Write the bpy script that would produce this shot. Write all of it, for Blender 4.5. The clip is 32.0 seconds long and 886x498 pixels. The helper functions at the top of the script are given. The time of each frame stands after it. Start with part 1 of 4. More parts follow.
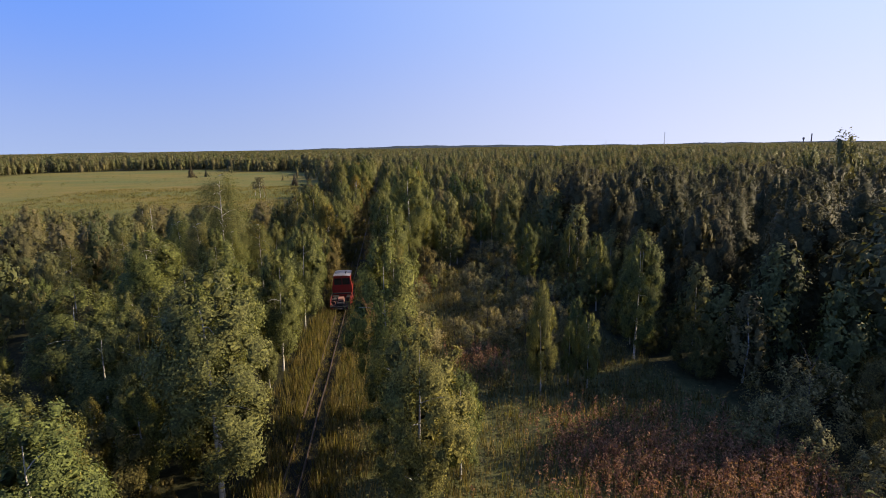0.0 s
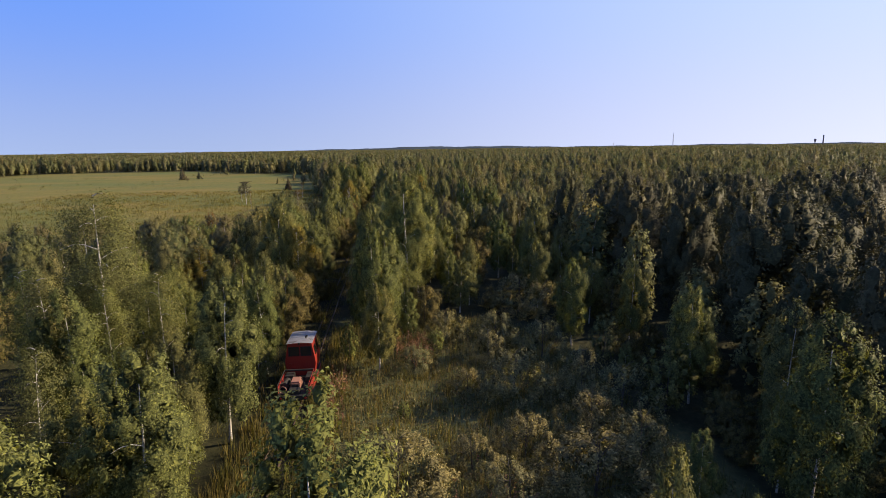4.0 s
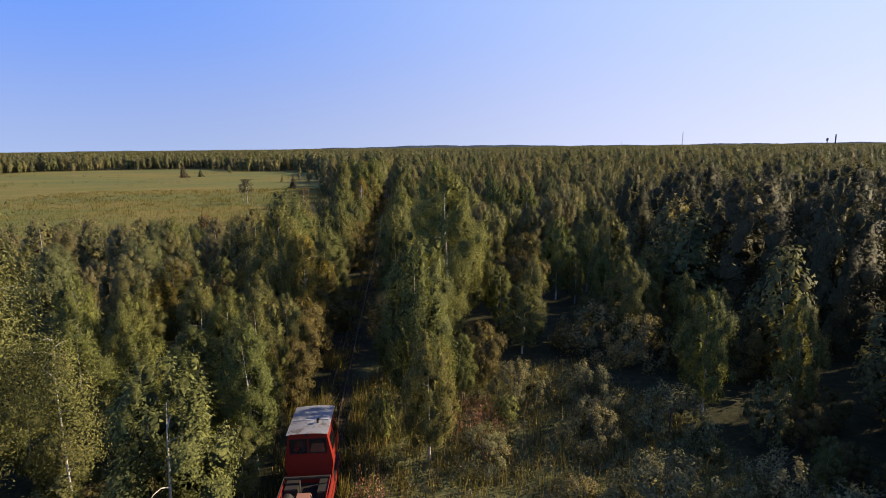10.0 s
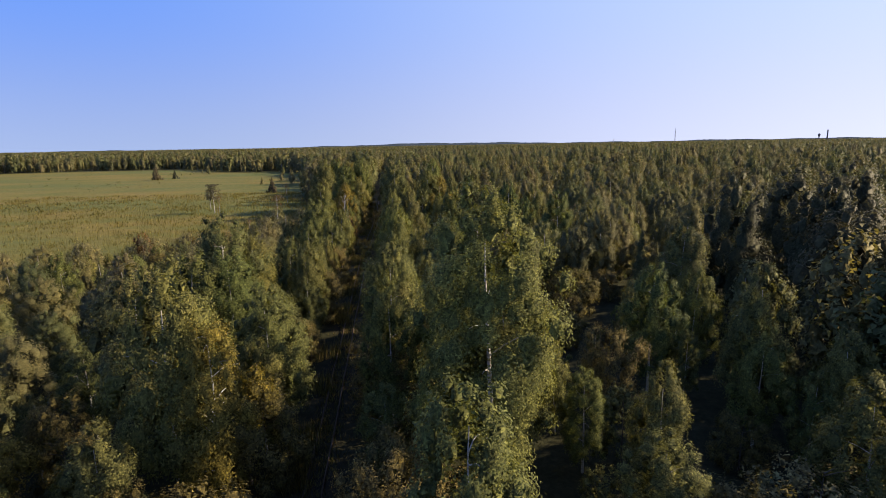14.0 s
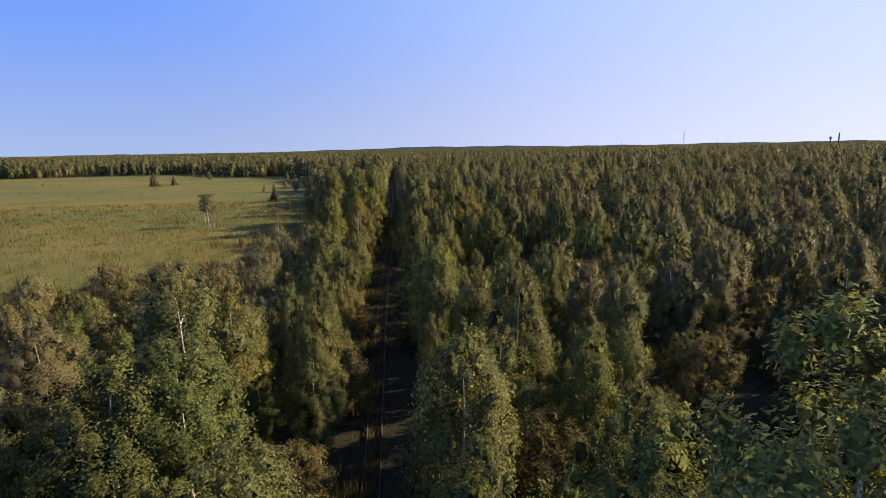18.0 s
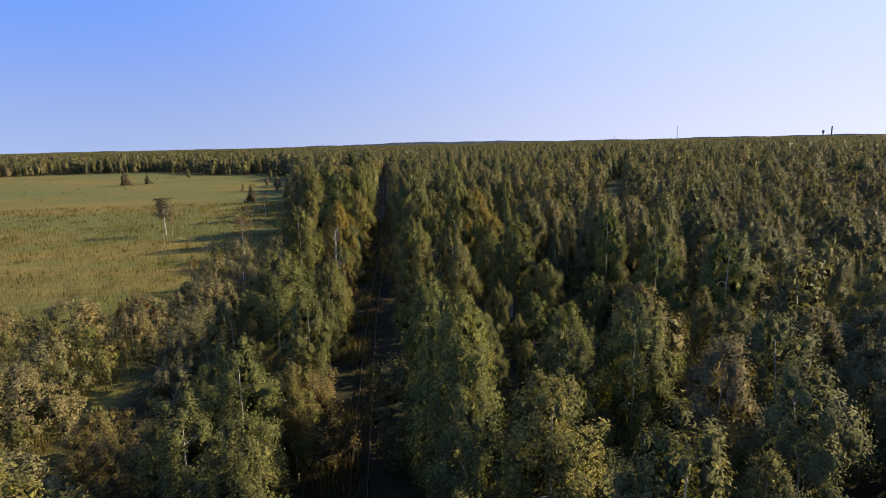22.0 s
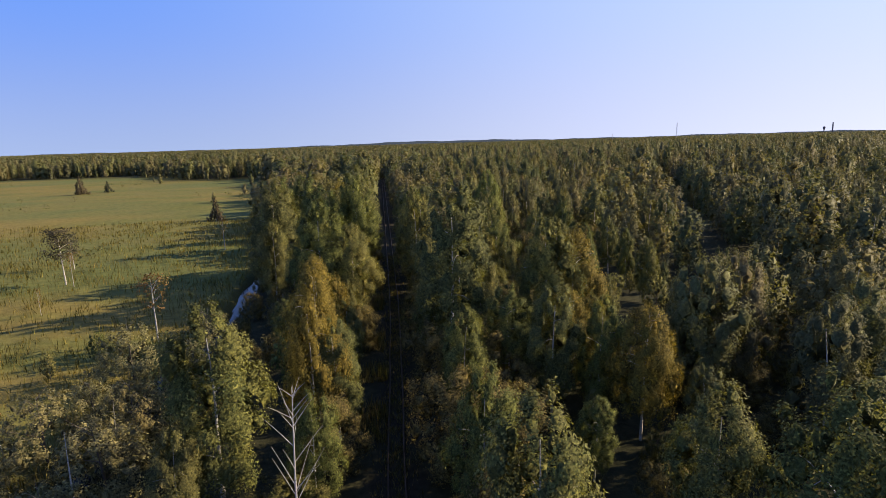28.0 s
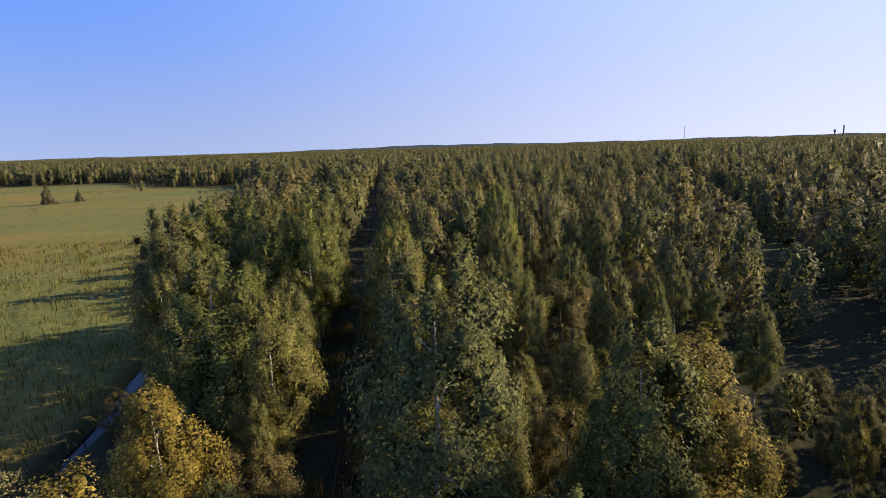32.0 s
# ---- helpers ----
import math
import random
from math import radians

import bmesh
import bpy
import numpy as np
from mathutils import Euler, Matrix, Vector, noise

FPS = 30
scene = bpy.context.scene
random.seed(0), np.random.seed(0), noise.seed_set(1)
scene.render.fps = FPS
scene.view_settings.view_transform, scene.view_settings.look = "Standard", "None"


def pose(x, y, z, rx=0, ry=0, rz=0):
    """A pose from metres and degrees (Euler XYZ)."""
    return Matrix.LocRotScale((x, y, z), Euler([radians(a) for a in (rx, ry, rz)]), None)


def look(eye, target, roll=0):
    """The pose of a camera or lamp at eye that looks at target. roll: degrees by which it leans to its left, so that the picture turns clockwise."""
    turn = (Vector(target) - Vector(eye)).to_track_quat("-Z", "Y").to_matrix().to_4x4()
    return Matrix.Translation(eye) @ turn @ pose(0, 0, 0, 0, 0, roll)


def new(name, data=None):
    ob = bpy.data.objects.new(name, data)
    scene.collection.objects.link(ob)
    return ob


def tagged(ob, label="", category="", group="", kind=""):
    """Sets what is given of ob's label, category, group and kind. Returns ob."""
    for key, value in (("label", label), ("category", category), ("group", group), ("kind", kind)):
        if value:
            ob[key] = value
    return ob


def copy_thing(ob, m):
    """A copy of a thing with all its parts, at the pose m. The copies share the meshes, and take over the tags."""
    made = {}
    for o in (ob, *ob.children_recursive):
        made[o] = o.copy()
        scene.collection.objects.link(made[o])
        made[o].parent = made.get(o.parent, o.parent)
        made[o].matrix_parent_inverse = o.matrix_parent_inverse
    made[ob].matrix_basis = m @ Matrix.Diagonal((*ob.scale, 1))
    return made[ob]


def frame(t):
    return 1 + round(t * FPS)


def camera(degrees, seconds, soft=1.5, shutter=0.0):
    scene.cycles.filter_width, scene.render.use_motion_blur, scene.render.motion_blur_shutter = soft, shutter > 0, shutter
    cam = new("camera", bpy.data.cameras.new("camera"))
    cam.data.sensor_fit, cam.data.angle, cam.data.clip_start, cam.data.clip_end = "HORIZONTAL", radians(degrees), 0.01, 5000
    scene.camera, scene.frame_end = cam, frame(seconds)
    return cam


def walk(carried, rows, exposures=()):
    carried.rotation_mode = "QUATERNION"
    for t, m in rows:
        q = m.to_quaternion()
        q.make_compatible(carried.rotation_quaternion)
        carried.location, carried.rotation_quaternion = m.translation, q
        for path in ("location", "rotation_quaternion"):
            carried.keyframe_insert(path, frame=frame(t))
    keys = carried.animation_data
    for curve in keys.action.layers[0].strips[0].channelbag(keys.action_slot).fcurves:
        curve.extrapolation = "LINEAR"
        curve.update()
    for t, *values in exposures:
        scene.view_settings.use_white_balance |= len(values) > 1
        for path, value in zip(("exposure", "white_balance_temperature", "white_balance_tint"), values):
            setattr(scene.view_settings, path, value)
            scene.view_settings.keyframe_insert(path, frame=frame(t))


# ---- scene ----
# camera: a drone that follows a narrow-gauge railway; the track runs along +y at x = 0
cam = camera(79.0, 32.0, soft=0.7)
# seconds, x, y, z, yaw, pitch, lean
ROWS = [
    (0.0, 4.50, 0.00, 14.60, -5.61, -10.77, 0.86),
    (0.5, 4.64, 2.03, 14.63, -5.57, -10.79, 0.87),
    (1.0, 4.88, 4.13, 14.68, -5.50, -10.81, 0.86),
    (1.5, 5.25, 6.37, 14.71, -5.45, -10.83, 0.87),
    (2.0, 5.66, 8.74, 14.74, -5.47, -10.84, 0.89),
    (2.5, 6.15, 11.16, 14.72, -5.49, -10.81, 0.91),
    (4.5, 5.61, 18.85, 14.67, -4.62, -10.60, 0.67),
    (5.0, 4.35, 20.40, 14.61, -3.99, -10.54, 0.71),
    (5.5, 3.35, 21.69, 14.58, -3.64, -10.47, 0.74),
    (6.0, 3.00, 22.31, 14.45, -3.05, -10.42, 0.68),
    (6.5, 3.12, 22.51, 14.28, -3.30, -10.38, 0.66),
    (7.0, 3.32, 22.61, 14.11, -4.01, -10.35, 0.62),
    (7.5, 3.51, 22.78, 13.99, -4.18, -10.45, 0.61),
    (8.0, 3.60, 23.41, 13.88, -4.12, -10.55, 0.59),
    (8.5, 3.63, 24.57, 13.82, -4.06, -10.64, 0.62),
    (9.0, 3.52, 26.18, 13.76, -4.02, -10.68, 0.62),
    (9.5, 3.45, 28.05, 13.73, -4.18, -10.74, 0.62),
    (10.0, 3.52, 30.12, 13.73, -4.54, -10.76, 0.63),
    (10.5, 3.64, 32.34, 13.75, -4.69, -10.83, 0.61),
    (11.0, 3.68, 34.65, 13.82, -4.89, -10.87, 0.61),
    (11.5, 3.63, 37.03, 13.89, -5.07, -10.90, 0.64),
    (12.0, 3.44, 39.42, 13.94, -5.21, -10.91, 0.70),
    (12.5, 3.22, 41.83, 13.94, -5.34, -10.98, 0.78),
    (13.0, 3.10, 44.29, 13.94, -5.40, -11.00, 0.83),
    (13.5, 3.11, 46.78, 13.94, -5.46, -11.02, 0.88),
    (14.0, 3.23, 49.26, 13.94, -5.56, -11.02, 0.96),
    (14.5, 3.46, 51.75, 13.98, -5.56, -10.97, 1.00),
    (16.5, 3.58, 58.87, 14.13, -5.28, -10.74, 0.99),
    (17.0, 2.64, 60.56, 14.16, -5.15, -10.70, 1.04),
    (17.5, 1.77, 62.02, 14.23, -5.07, -10.67, 1.04),
    (18.0, 1.11, 63.33, 14.27, -5.08, -10.64, 1.04),
    (18.5, 0.68, 64.53, 14.23, -5.03, -10.71, 1.08),
    (19.0, 0.47, 65.93, 14.15, -5.05, -10.79, 1.13),
    (19.5, 0.47, 67.63, 14.07, -5.35, -10.86, 1.18),
    (20.0, 0.62, 69.66, 14.00, -5.82, -10.92, 1.21),
    (20.5, 0.89, 71.83, 13.98, -5.97, -10.99, 1.23),
    (21.0, 1.16, 74.15, 13.93, -6.02, -11.06, 1.25),
    (21.5, 1.30, 76.57, 13.98, -6.03, -11.11, 1.27),
    (22.0, 1.27, 79.02, 14.06, -5.98, -11.14, 1.27),
    (22.5, 1.10, 81.54, 14.18, -5.88, -11.17, 1.30),
    (23.0, 0.75, 84.06, 14.27, -5.84, -11.20, 1.30),
    (23.5, 0.32, 86.43, 14.42, -5.77, -11.24, 1.35),
    (24.0, -0.24, 88.97, 14.55, -5.70, -11.25, 1.37),
    (24.5, -0.88, 91.47, 14.68, -5.64, -11.26, 1.43),
    (25.0, -1.37, 94.00, 14.74, -5.70, -11.30, 1.50),
    (25.5, -1.59, 96.61, 14.72, -6.08, -11.35, 1.56),
    (27.5, -0.67, 106.94, 14.33, -6.65, -11.33, 1.66),
    (28.0, -0.28, 109.50, 14.29, -6.65, -11.25, 1.66),
    (28.5, 0.14, 111.92, 14.27, -6.62, -11.21, 1.70),
    (29.0, 0.58, 114.22, 14.26, -6.61, -11.16, 1.72),
    (29.5, 1.09, 116.49, 14.22, -6.57, -11.13, 1.76),
    (30.0, 1.59, 118.72, 14.20, -6.60, -11.09, 1.76),
    (30.5, 2.11, 120.96, 14.16, -6.49, -11.08, 1.79),
    (31.0, 2.45, 123.20, 14.18, -6.38, -11.04, 1.80),
    (31.5, 2.60, 125.48, 14.21, -6.29, -10.97, 1.81),
    (32.0, 2.68, 127.25, 14.35, -6.19, -10.84, 1.76),
]
walk(cam, [(t, pose(x, y, z, 90, 0, yaw) @ pose(0, 0, 0, pitch, 0, -lean)) for t, x, y, z, yaw, pitch, lean in ROWS])

# ---------------------------------------------------------------- light
SUN = Vector((0.88, 0.17, 0.445)).normalized()
world = bpy.data.worlds.new("world")
scene.world = world
world.use_nodes = True
_n = world.node_tree.nodes
_sky = _n.new("ShaderNodeTexSky")
_sky.sky_type, _sky.sun_disc = "NISHITA", False
_sky.sun_elevation, _sky.sun_rotation = math.asin(SUN.z), math.atan2(SUN.x, SUN.y)
_sky.altitude, _sky.air_density, _sky.dust_density, _sky.ozone_density = 2500.0, 1.0, 2.2, 3.0
_gain = _n.new("ShaderNodeMix")
_gain.data_type, _gain.blend_type = "RGBA", "MULTIPLY"
_gain.inputs[0].default_value, _gain.inputs[7].default_value = 1.0, (1.10, 0.98, 1.24, 1)
_link = world.node_tree.links.new
_co = _n.new("ShaderNodeTexCoord").outputs["Generated"]
_way = _n.new("ShaderNodeMapping")
_way.inputs["Scale"].default_value, _way.inputs["Location"].default_value = (1.0, 1.0, 0.72), (0.0, 0.0, 0.09)
_link(_co, _way.inputs[0])
_link(_way.outputs[0], _sky.inputs[0])
_link(_sky.outputs[0], _gain.inputs[6])
_up = _n.new("ShaderNodeSeparateXYZ")
_link(_co, _up.inputs[0])
_near = _n.new("ShaderNodeVectorMath")
_near.operation, _near.inputs[1].default_value = "DOT_PRODUCT", SUN
_link(_co, _near.inputs[0])


def sky_range(value, lo, hi):
    n = _n.new("ShaderNodeMapRange")
    n.interpolation_type, n.inputs["From Min"].default_value, n.inputs["From Max"].default_value = "SMOOTHSTEP", lo, hi
    _link(value, n.inputs["Value"])
    return n.outputs[0]


def sky_mix(fac, a, b):
    n = _n.new("ShaderNodeMix")
    n.data_type = "RGBA"
    for s, v in zip((n.inputs[0], n.inputs[6], n.inputs[7]), (fac, a, b)):
        if isinstance(v, bpy.types.NodeSocket):
            _link(v, s)
        else:
            s.default_value = v if isinstance(v, float) else (*v, 1)
    return n.outputs[2]


# thin haze: pale and lilac above the horizon, brightest towards the sun, deep blue overhead
_side = sky_range(_near.outputs["Value"], -0.28, 1.16)
_low = sky_mix(_side, (3.4, 4.1, 6.2), (8.3, 7.7, 8.2))
_high = sky_mix(_side, (1.3, 3.2, 9.4), (7.0, 7.9, 9.2))
_dome = sky_mix(sky_range(_up.outputs[2], 0.22, 0.8), sky_mix(sky_range(_up.outputs[2], -0.03, 0.26), _low, _high), (0.9, 1.7, 4.4))
_link(sky_mix(0.65, _gain.outputs[2], _dome), _n["Background"].inputs[0])
_n["Background"].inputs[1].default_value = 0.075
sun = new("sun", bpy.data.lights.new("sun", "SUN"))
sun.data.energy, sun.data.angle, sun.data.color = 4.8, radians(0.55), (1.0, 0.81, 0.56)
sun.matrix_world = look(SUN * 300, (0, 0, 0))
scene.view_settings.exposure = 0.75


# ---------------------------------------------------------------- materials
class Nodes:
    """A short way to write node materials."""

    def __init__(self, name):
        self.mat = bpy.data.materials.new(name)
        self.mat.use_nodes = True
        self.tree = self.mat.node_tree
        self.out = self.tree.nodes["Material Output"]
        self.bsdf = self.tree.nodes["Principled BSDF"]

    def add(self, kind, _set=(), **inputs):
        n = self.tree.nodes.new("ShaderNode" + kind)
        for k, v in dict(_set).items():
            setattr(n, k, v)
        for k, v in inputs.items():
            self.put(n.inputs[int(k[1:])] if k[0] == "i" and k[1:].isdigit() else n.inputs[k.replace("_", " ")], v)
        return n

    def put(self, socket, v):
        if isinstance(v, bpy.types.NodeSocket):
            self.tree.links.new(v, socket)
        elif isinstance(v, bpy.types.Node):
            self.tree.links.new(v.outputs[0], socket)
        else:
            socket.default_value = v

    def math(self, op, a, b=0.5):
        return self.add("Math", {"operation": op}, i0=a, i1=b)

    def ramp(self, fac, stops, mode="LINEAR"):
        n = self.add("ValToRGB", i0=fac)
        n.color_ramp.interpolation = mode
        e = n.color_ramp.elements
        while len(e) < len(stops):
            e.new(0.5)
        for k, (p, c) in zip(e, stops):
            k.position, k.color = p, (*c, 1)
        return n

    def mix(self, fac, a, b, mode="MIX"):
        n = self.tree.nodes.new("ShaderNodeMix")
        n.data_type, n.blend_type = "RGBA", mode
        for s, v in ((n.inputs[0], fac), (n.inputs[6], a), (n.inputs[7], b)):
            self.put(s, (*v, 1) if isinstance(v, tuple) and len(v) == 3 else v)
        return n.outputs[2]

    def noise(self, scale, detail=4.0, rough=0.6, stretch=(1, 1, 1), space="Object"):
        co = self.add("TexCoord").outputs[space]
        mp = self.add("Mapping", Vector=co, Scale=stretch)
        return self.add("TexNoise", Vector=mp, Scale=scale, Detail=detail, Roughness=rough)

    def bump(self, height, strength, distance=0.05):
        self.put(self.bsdf.inputs["Normal"], self.add("Bump", Height=height, Strength=strength, Distance=distance))

    def base(self, color, rough=0.8, metal=0.0, spec=0.3):
        b = self.bsdf.inputs
        self.put(b["Base Color"], (*color, 1) if isinstance(color, tuple) and len(color) == 3 else color)
        self.put(b["Roughness"], rough)
        self.put(b["Metallic"], metal)
        self.put(b["Specular IOR Level"], spec)
        return self.mat


def leaf_material(name, stops, through_light=0.25, rough=0.6, spec=0.06, vary=1.0, mottle=9.0):
    """Leaves: a hue for each tree (object random plus the mesh's own tone), a lightness for each leaf."""
    m = Nodes(name)
    tone = m.add("Attribute", {"attribute_name": "tone"}).outputs["Fac"]
    rnd = m.add("ObjectInfo").outputs["Random"]
    f = m.math("FRACT", m.math("ADD", tone, rnd))
    hue = m.ramp(f, stops)
    island = m.add("NewGeometry").outputs["Random Per Island"]
    light = m.ramp(island, [(0.0, (0.48, 0.49, 0.52)), (0.5, (0.92, 0.92, 0.93)), (0.85, (1.24, 1.23, 1.17)), (1.0, (1.65, 1.6, 1.42))])
    spots = m.noise(mottle, 2, 0.6)
    col = m.mix(vary, hue.outputs[0], light.outputs[0], "MULTIPLY")
    col = m.mix(vary, col, m.ramp(spots, [(0.34, (0.55, 0.57, 0.61)), (0.47, (0.94, 0.94, 0.95)), (0.56, (1.1, 1.08, 1.04)), (0.68, (1.4, 1.35, 1.22))]).outputs[0], "MULTIPLY")
    m.bump(spots, 0.4, 0.6 / mottle)
    col = m.mix(1.0, col, (1.09, 1.0, 1.04), "MULTIPLY")
    m.base(col, rough, 0.0, spec)
    tr = m.add("BsdfTranslucent", Color=m.mix(1.0, col, (1.45, 1.4, 0.75), "MULTIPLY"))
    mx = m.add("MixShader", i0=through_light, i1=m.bsdf, i2=tr)
    m.tree.links.new(mx.outputs[0], m.out.inputs[0])
    return m.mat


BIRCH_HUES = [(0.0, (0.099, 0.122, 0.041)), (0.2, (0.148, 0.175, 0.049)), (0.4, (0.155, 0.158, 0.058)), (0.6, (0.122, 0.137, 0.048)), (0.8, (0.180, 0.182, 0.056)), (1.0, (0.110, 0.135, 0.042))]
M_BIRCH = leaf_material("birch_leaves", BIRCH_HUES)
M_DOWNY = leaf_material("downy_birch_leaves", [(0.0, (0.100, 0.136, 0.045)), (0.35, (0.140, 0.165, 0.050)), (0.7, (0.118, 0.138, 0.052)), (1.0, (0.160, 0.172, 0.054))])
M_ALDER = leaf_material("alder_leaves", [(0.0, (0.103, 0.108, 0.035)), (0.5, (0.143, 0.130, 0.047)), (1.0, (0.160, 0.140, 0.052))])
M_YELLOW = leaf_material("yellow_birch_leaves", [(0.0, (0.190, 0.172, 0.040)), (0.5, (0.205, 0.172, 0.038)), (1.0, (0.170, 0.165, 0.042))])
M_RUST = leaf_material("rust_leaves", [(0.0, (0.190, 0.122, 0.045)), (0.5, (0.205, 0.140, 0.048)), (1.0, (0.180, 0.140, 0.050))])
M_WILLOW = leaf_material("willow_leaves", [(0.0, (0.176, 0.189, 0.087)), (0.5, (0.209, 0.205, 0.093)), (1.0, (0.220, 0.200, 0.084))])
M_NEEDLE = leaf_material("needles", [(0.0, (0.054, 0.064, 0.038)), (0.5, (0.075, 0.077, 0.047)), (1.0, (0.096, 0.083, 0.047))], 0.1)
WOODS_HUES = [(0.0, (0.100, 0.124, 0.054)), (0.2, (0.150, 0.168, 0.064)), (0.4, (0.176, 0.163, 0.078)), (0.6, (0.112, 0.128, 0.060)), (0.8, (0.200, 0.190, 0.074)), (1.0, (0.106, 0.128, 0.055))]
M_WOODS = leaf_material("woods_leaves", WOODS_HUES, 0.28, vary=0.55, mottle=6.0)
# tall woods on the right: their shade is put into the darker leaf colour
M_SHADED_TALLWOODS = leaf_material("shaded_tall_woods_leaves", [(0.0, (0.053, 0.062, 0.030)), (0.5, (0.073, 0.078, 0.036)), (1.0, (0.086, 0.083, 0.040))], 0.12, vary=0.5, mottle=6.0)
M_FARWOODS = leaf_material("far_woods_leaves", WOODS_HUES, 0.22, vary=0.2, mottle=3.0)
M_ASPEN = leaf_material("aspen_leaves", [(0.0, (0.145, 0.185, 0.055)), (0.5, (0.165, 0.200, 0.058)), (1.0, (0.180, 0.200, 0.060))])
M_GRASS = leaf_material("tall_grass_blades", [(0.0, (0.16, 0.150, 0.050)), (0.4, (0.22, 0.190, 0.075)), (0.75, (0.13, 0.145, 0.040)), (1.0, (0.25, 0.200, 0.085))], 0.35)
M_SEDGE = leaf_material("bog_sedge", [(0.0, (0.205, 0.180, 0.052)), (0.35, (0.170, 0.172, 0.046)), (0.7, (0.222, 0.184, 0.058)), (1.0, (0.150, 0.165, 0.050))], 0.35)
M_HERB = leaf_material("green_herbs", [(0.0, (0.096, 0.118, 0.052)), (0.5, (0.136, 0.140, 0.060)), (0.85, (0.179, 0.146, 0.075)), (1.0, (0.117, 0.113, 0.060))], 0.3)
M_FIREWEED = leaf_material("dry_fireweed", [(0.0, (0.24, 0.135, 0.085)), (0.5, (0.30, 0.175, 0.105)), (1.0, (0.29, 0.200, 0.115))], 0.25)


def bark_birch():
    m = Nodes("birch_bark")
    n = m.noise(3.0, 4, 0.65, (1.0, 1.0, 7.0))
    big = m.noise(0.8, 2, 0.5)
    c = m.ramp(n, [(0.36, (0.05, 0.045, 0.04)), (0.46, (0.50, 0.47, 0.42)), (0.7, (0.74, 0.71, 0.66))])
    col = m.mix(m.math("MULTIPLY", big, 0.5), c.outputs[0], (0.42, 0.38, 0.32))
    m.bump(n, 0.4, 0.02)
    return m.base(col, 0.7)


def bark_dark():
    m = Nodes("grey_bark")
    n = m.noise(6.0, 5, 0.7, (1.0, 1.0, 0.25))
    c = m.ramp(n, [(0.3, (0.045, 0.036, 0.028)), (0.7, (0.17, 0.145, 0.115))])
    m.bump(n, 0.6, 0.03)
    return m.base(c.outputs[0], 0.9)


M_BARK, M_GREYBARK = bark_birch(), bark_dark()


def ground_material():
    """Forest floor, bog meadow, trodden bed of the railway and herb clearing, by soft masks of the ground mesh."""
    m = Nodes("ground")
    fine = m.noise(2.2, 6, 0.7)
    mid = m.noise(0.35, 5, 0.65)
    floor = m.ramp(fine, [(0.3, (0.020, 0.019, 0.012)), (0.5, (0.040, 0.038, 0.020)), (0.72, (0.078, 0.064, 0.034))])
    floor = m.mix(m.math("MULTIPLY", mid, 0.55), floor.outputs[0], (0.038, 0.046, 0.019))
    band = m.noise(0.045, 5, 0.62, (0.38, 1.0, 1.0))
    wet = m.noise(0.02, 3, 0.55, (0.5, 1.0, 1.0))
    tuft = m.noise(1.3, 6, 0.75, (0.55, 1.0, 1.0))
    bog = m.ramp(band, [(0.30, (0.115, 0.135, 0.034)), (0.45, (0.175, 0.160, 0.042)), (0.56, (0.225, 0.174, 0.050)), (0.68, (0.158, 0.160, 0.042)), (0.8, (0.225, 0.178, 0.052))])
    bog = m.mix(m.ramp(wet, [(0.42, (0, 0, 0)), (0.62, (1, 1, 1))]).outputs[0], bog.outputs[0], (0.135, 0.150, 0.046))
    bog = m.mix(1.0, bog, m.ramp(tuft, [(0.28, (0.55, 0.55, 0.5)), (0.55, (1.0, 1.0, 1.0)), (0.8, (1.3, 1.25, 1.15))]).outputs[0], "MULTIPLY")
    soil = m.ramp(fine, [(0.3, (0.018, 0.015, 0.011)), (0.55, (0.034, 0.028, 0.020)), (0.75, (0.07, 0.055, 0.037))])
    herb = m.ramp(fine, [(0.3, (0.072, 0.081, 0.034)), (0.55, (0.137, 0.137, 0.055)), (0.75, (0.208, 0.163, 0.075))])
    col = m.mix(m.add("Attribute", {"attribute_name": "meadow"}).outputs["Fac"], floor, bog)
    col = m.mix(m.add("Attribute", {"attribute_name": "clearing"}).outputs["Fac"], col, herb.outputs[0])
    col = m.mix(m.add("Attribute", {"attribute_name": "bed"}).outputs["Fac"], col, soil.outputs[0])
    m.bump(fine, 0.7, 0.12)
    return m.base(col, 0.95, 0.0, 0.1)


M_GROUND = ground_material()


def water_material():
    m = Nodes("ditch_water")
    n = m.noise(1.6, 3, 0.5, (1.0, 0.5, 1.0))
    m.bump(n, 0.03, 0.02)
    return m.base((0.008, 0.011, 0.018), 0.02, 0.0, 0.12)


M_WATER = water_material()


def worn_paint(name, color, worn, rough=0.5, metal=0.0, scale=5.0, amount=0.62):
    m = Nodes(name)
    n = m.noise(scale, 6, 0.7)
    streak = m.noise(scale * 0.6, 4, 0.6, (1.0, 1.0, 0.15))
    col = m.mix(m.ramp(n, [(amount, (0, 0, 0)), (amount + 0.06, (1, 1, 1))]).outputs[0], color, worn)
    col = m.mix(m.math("MULTIPLY", streak, 0.35), col, tuple(0.45 * c + 0.02 for c in color))
    m.bump(n, 0.12, 0.01)
    return m.base(col, rough, metal)


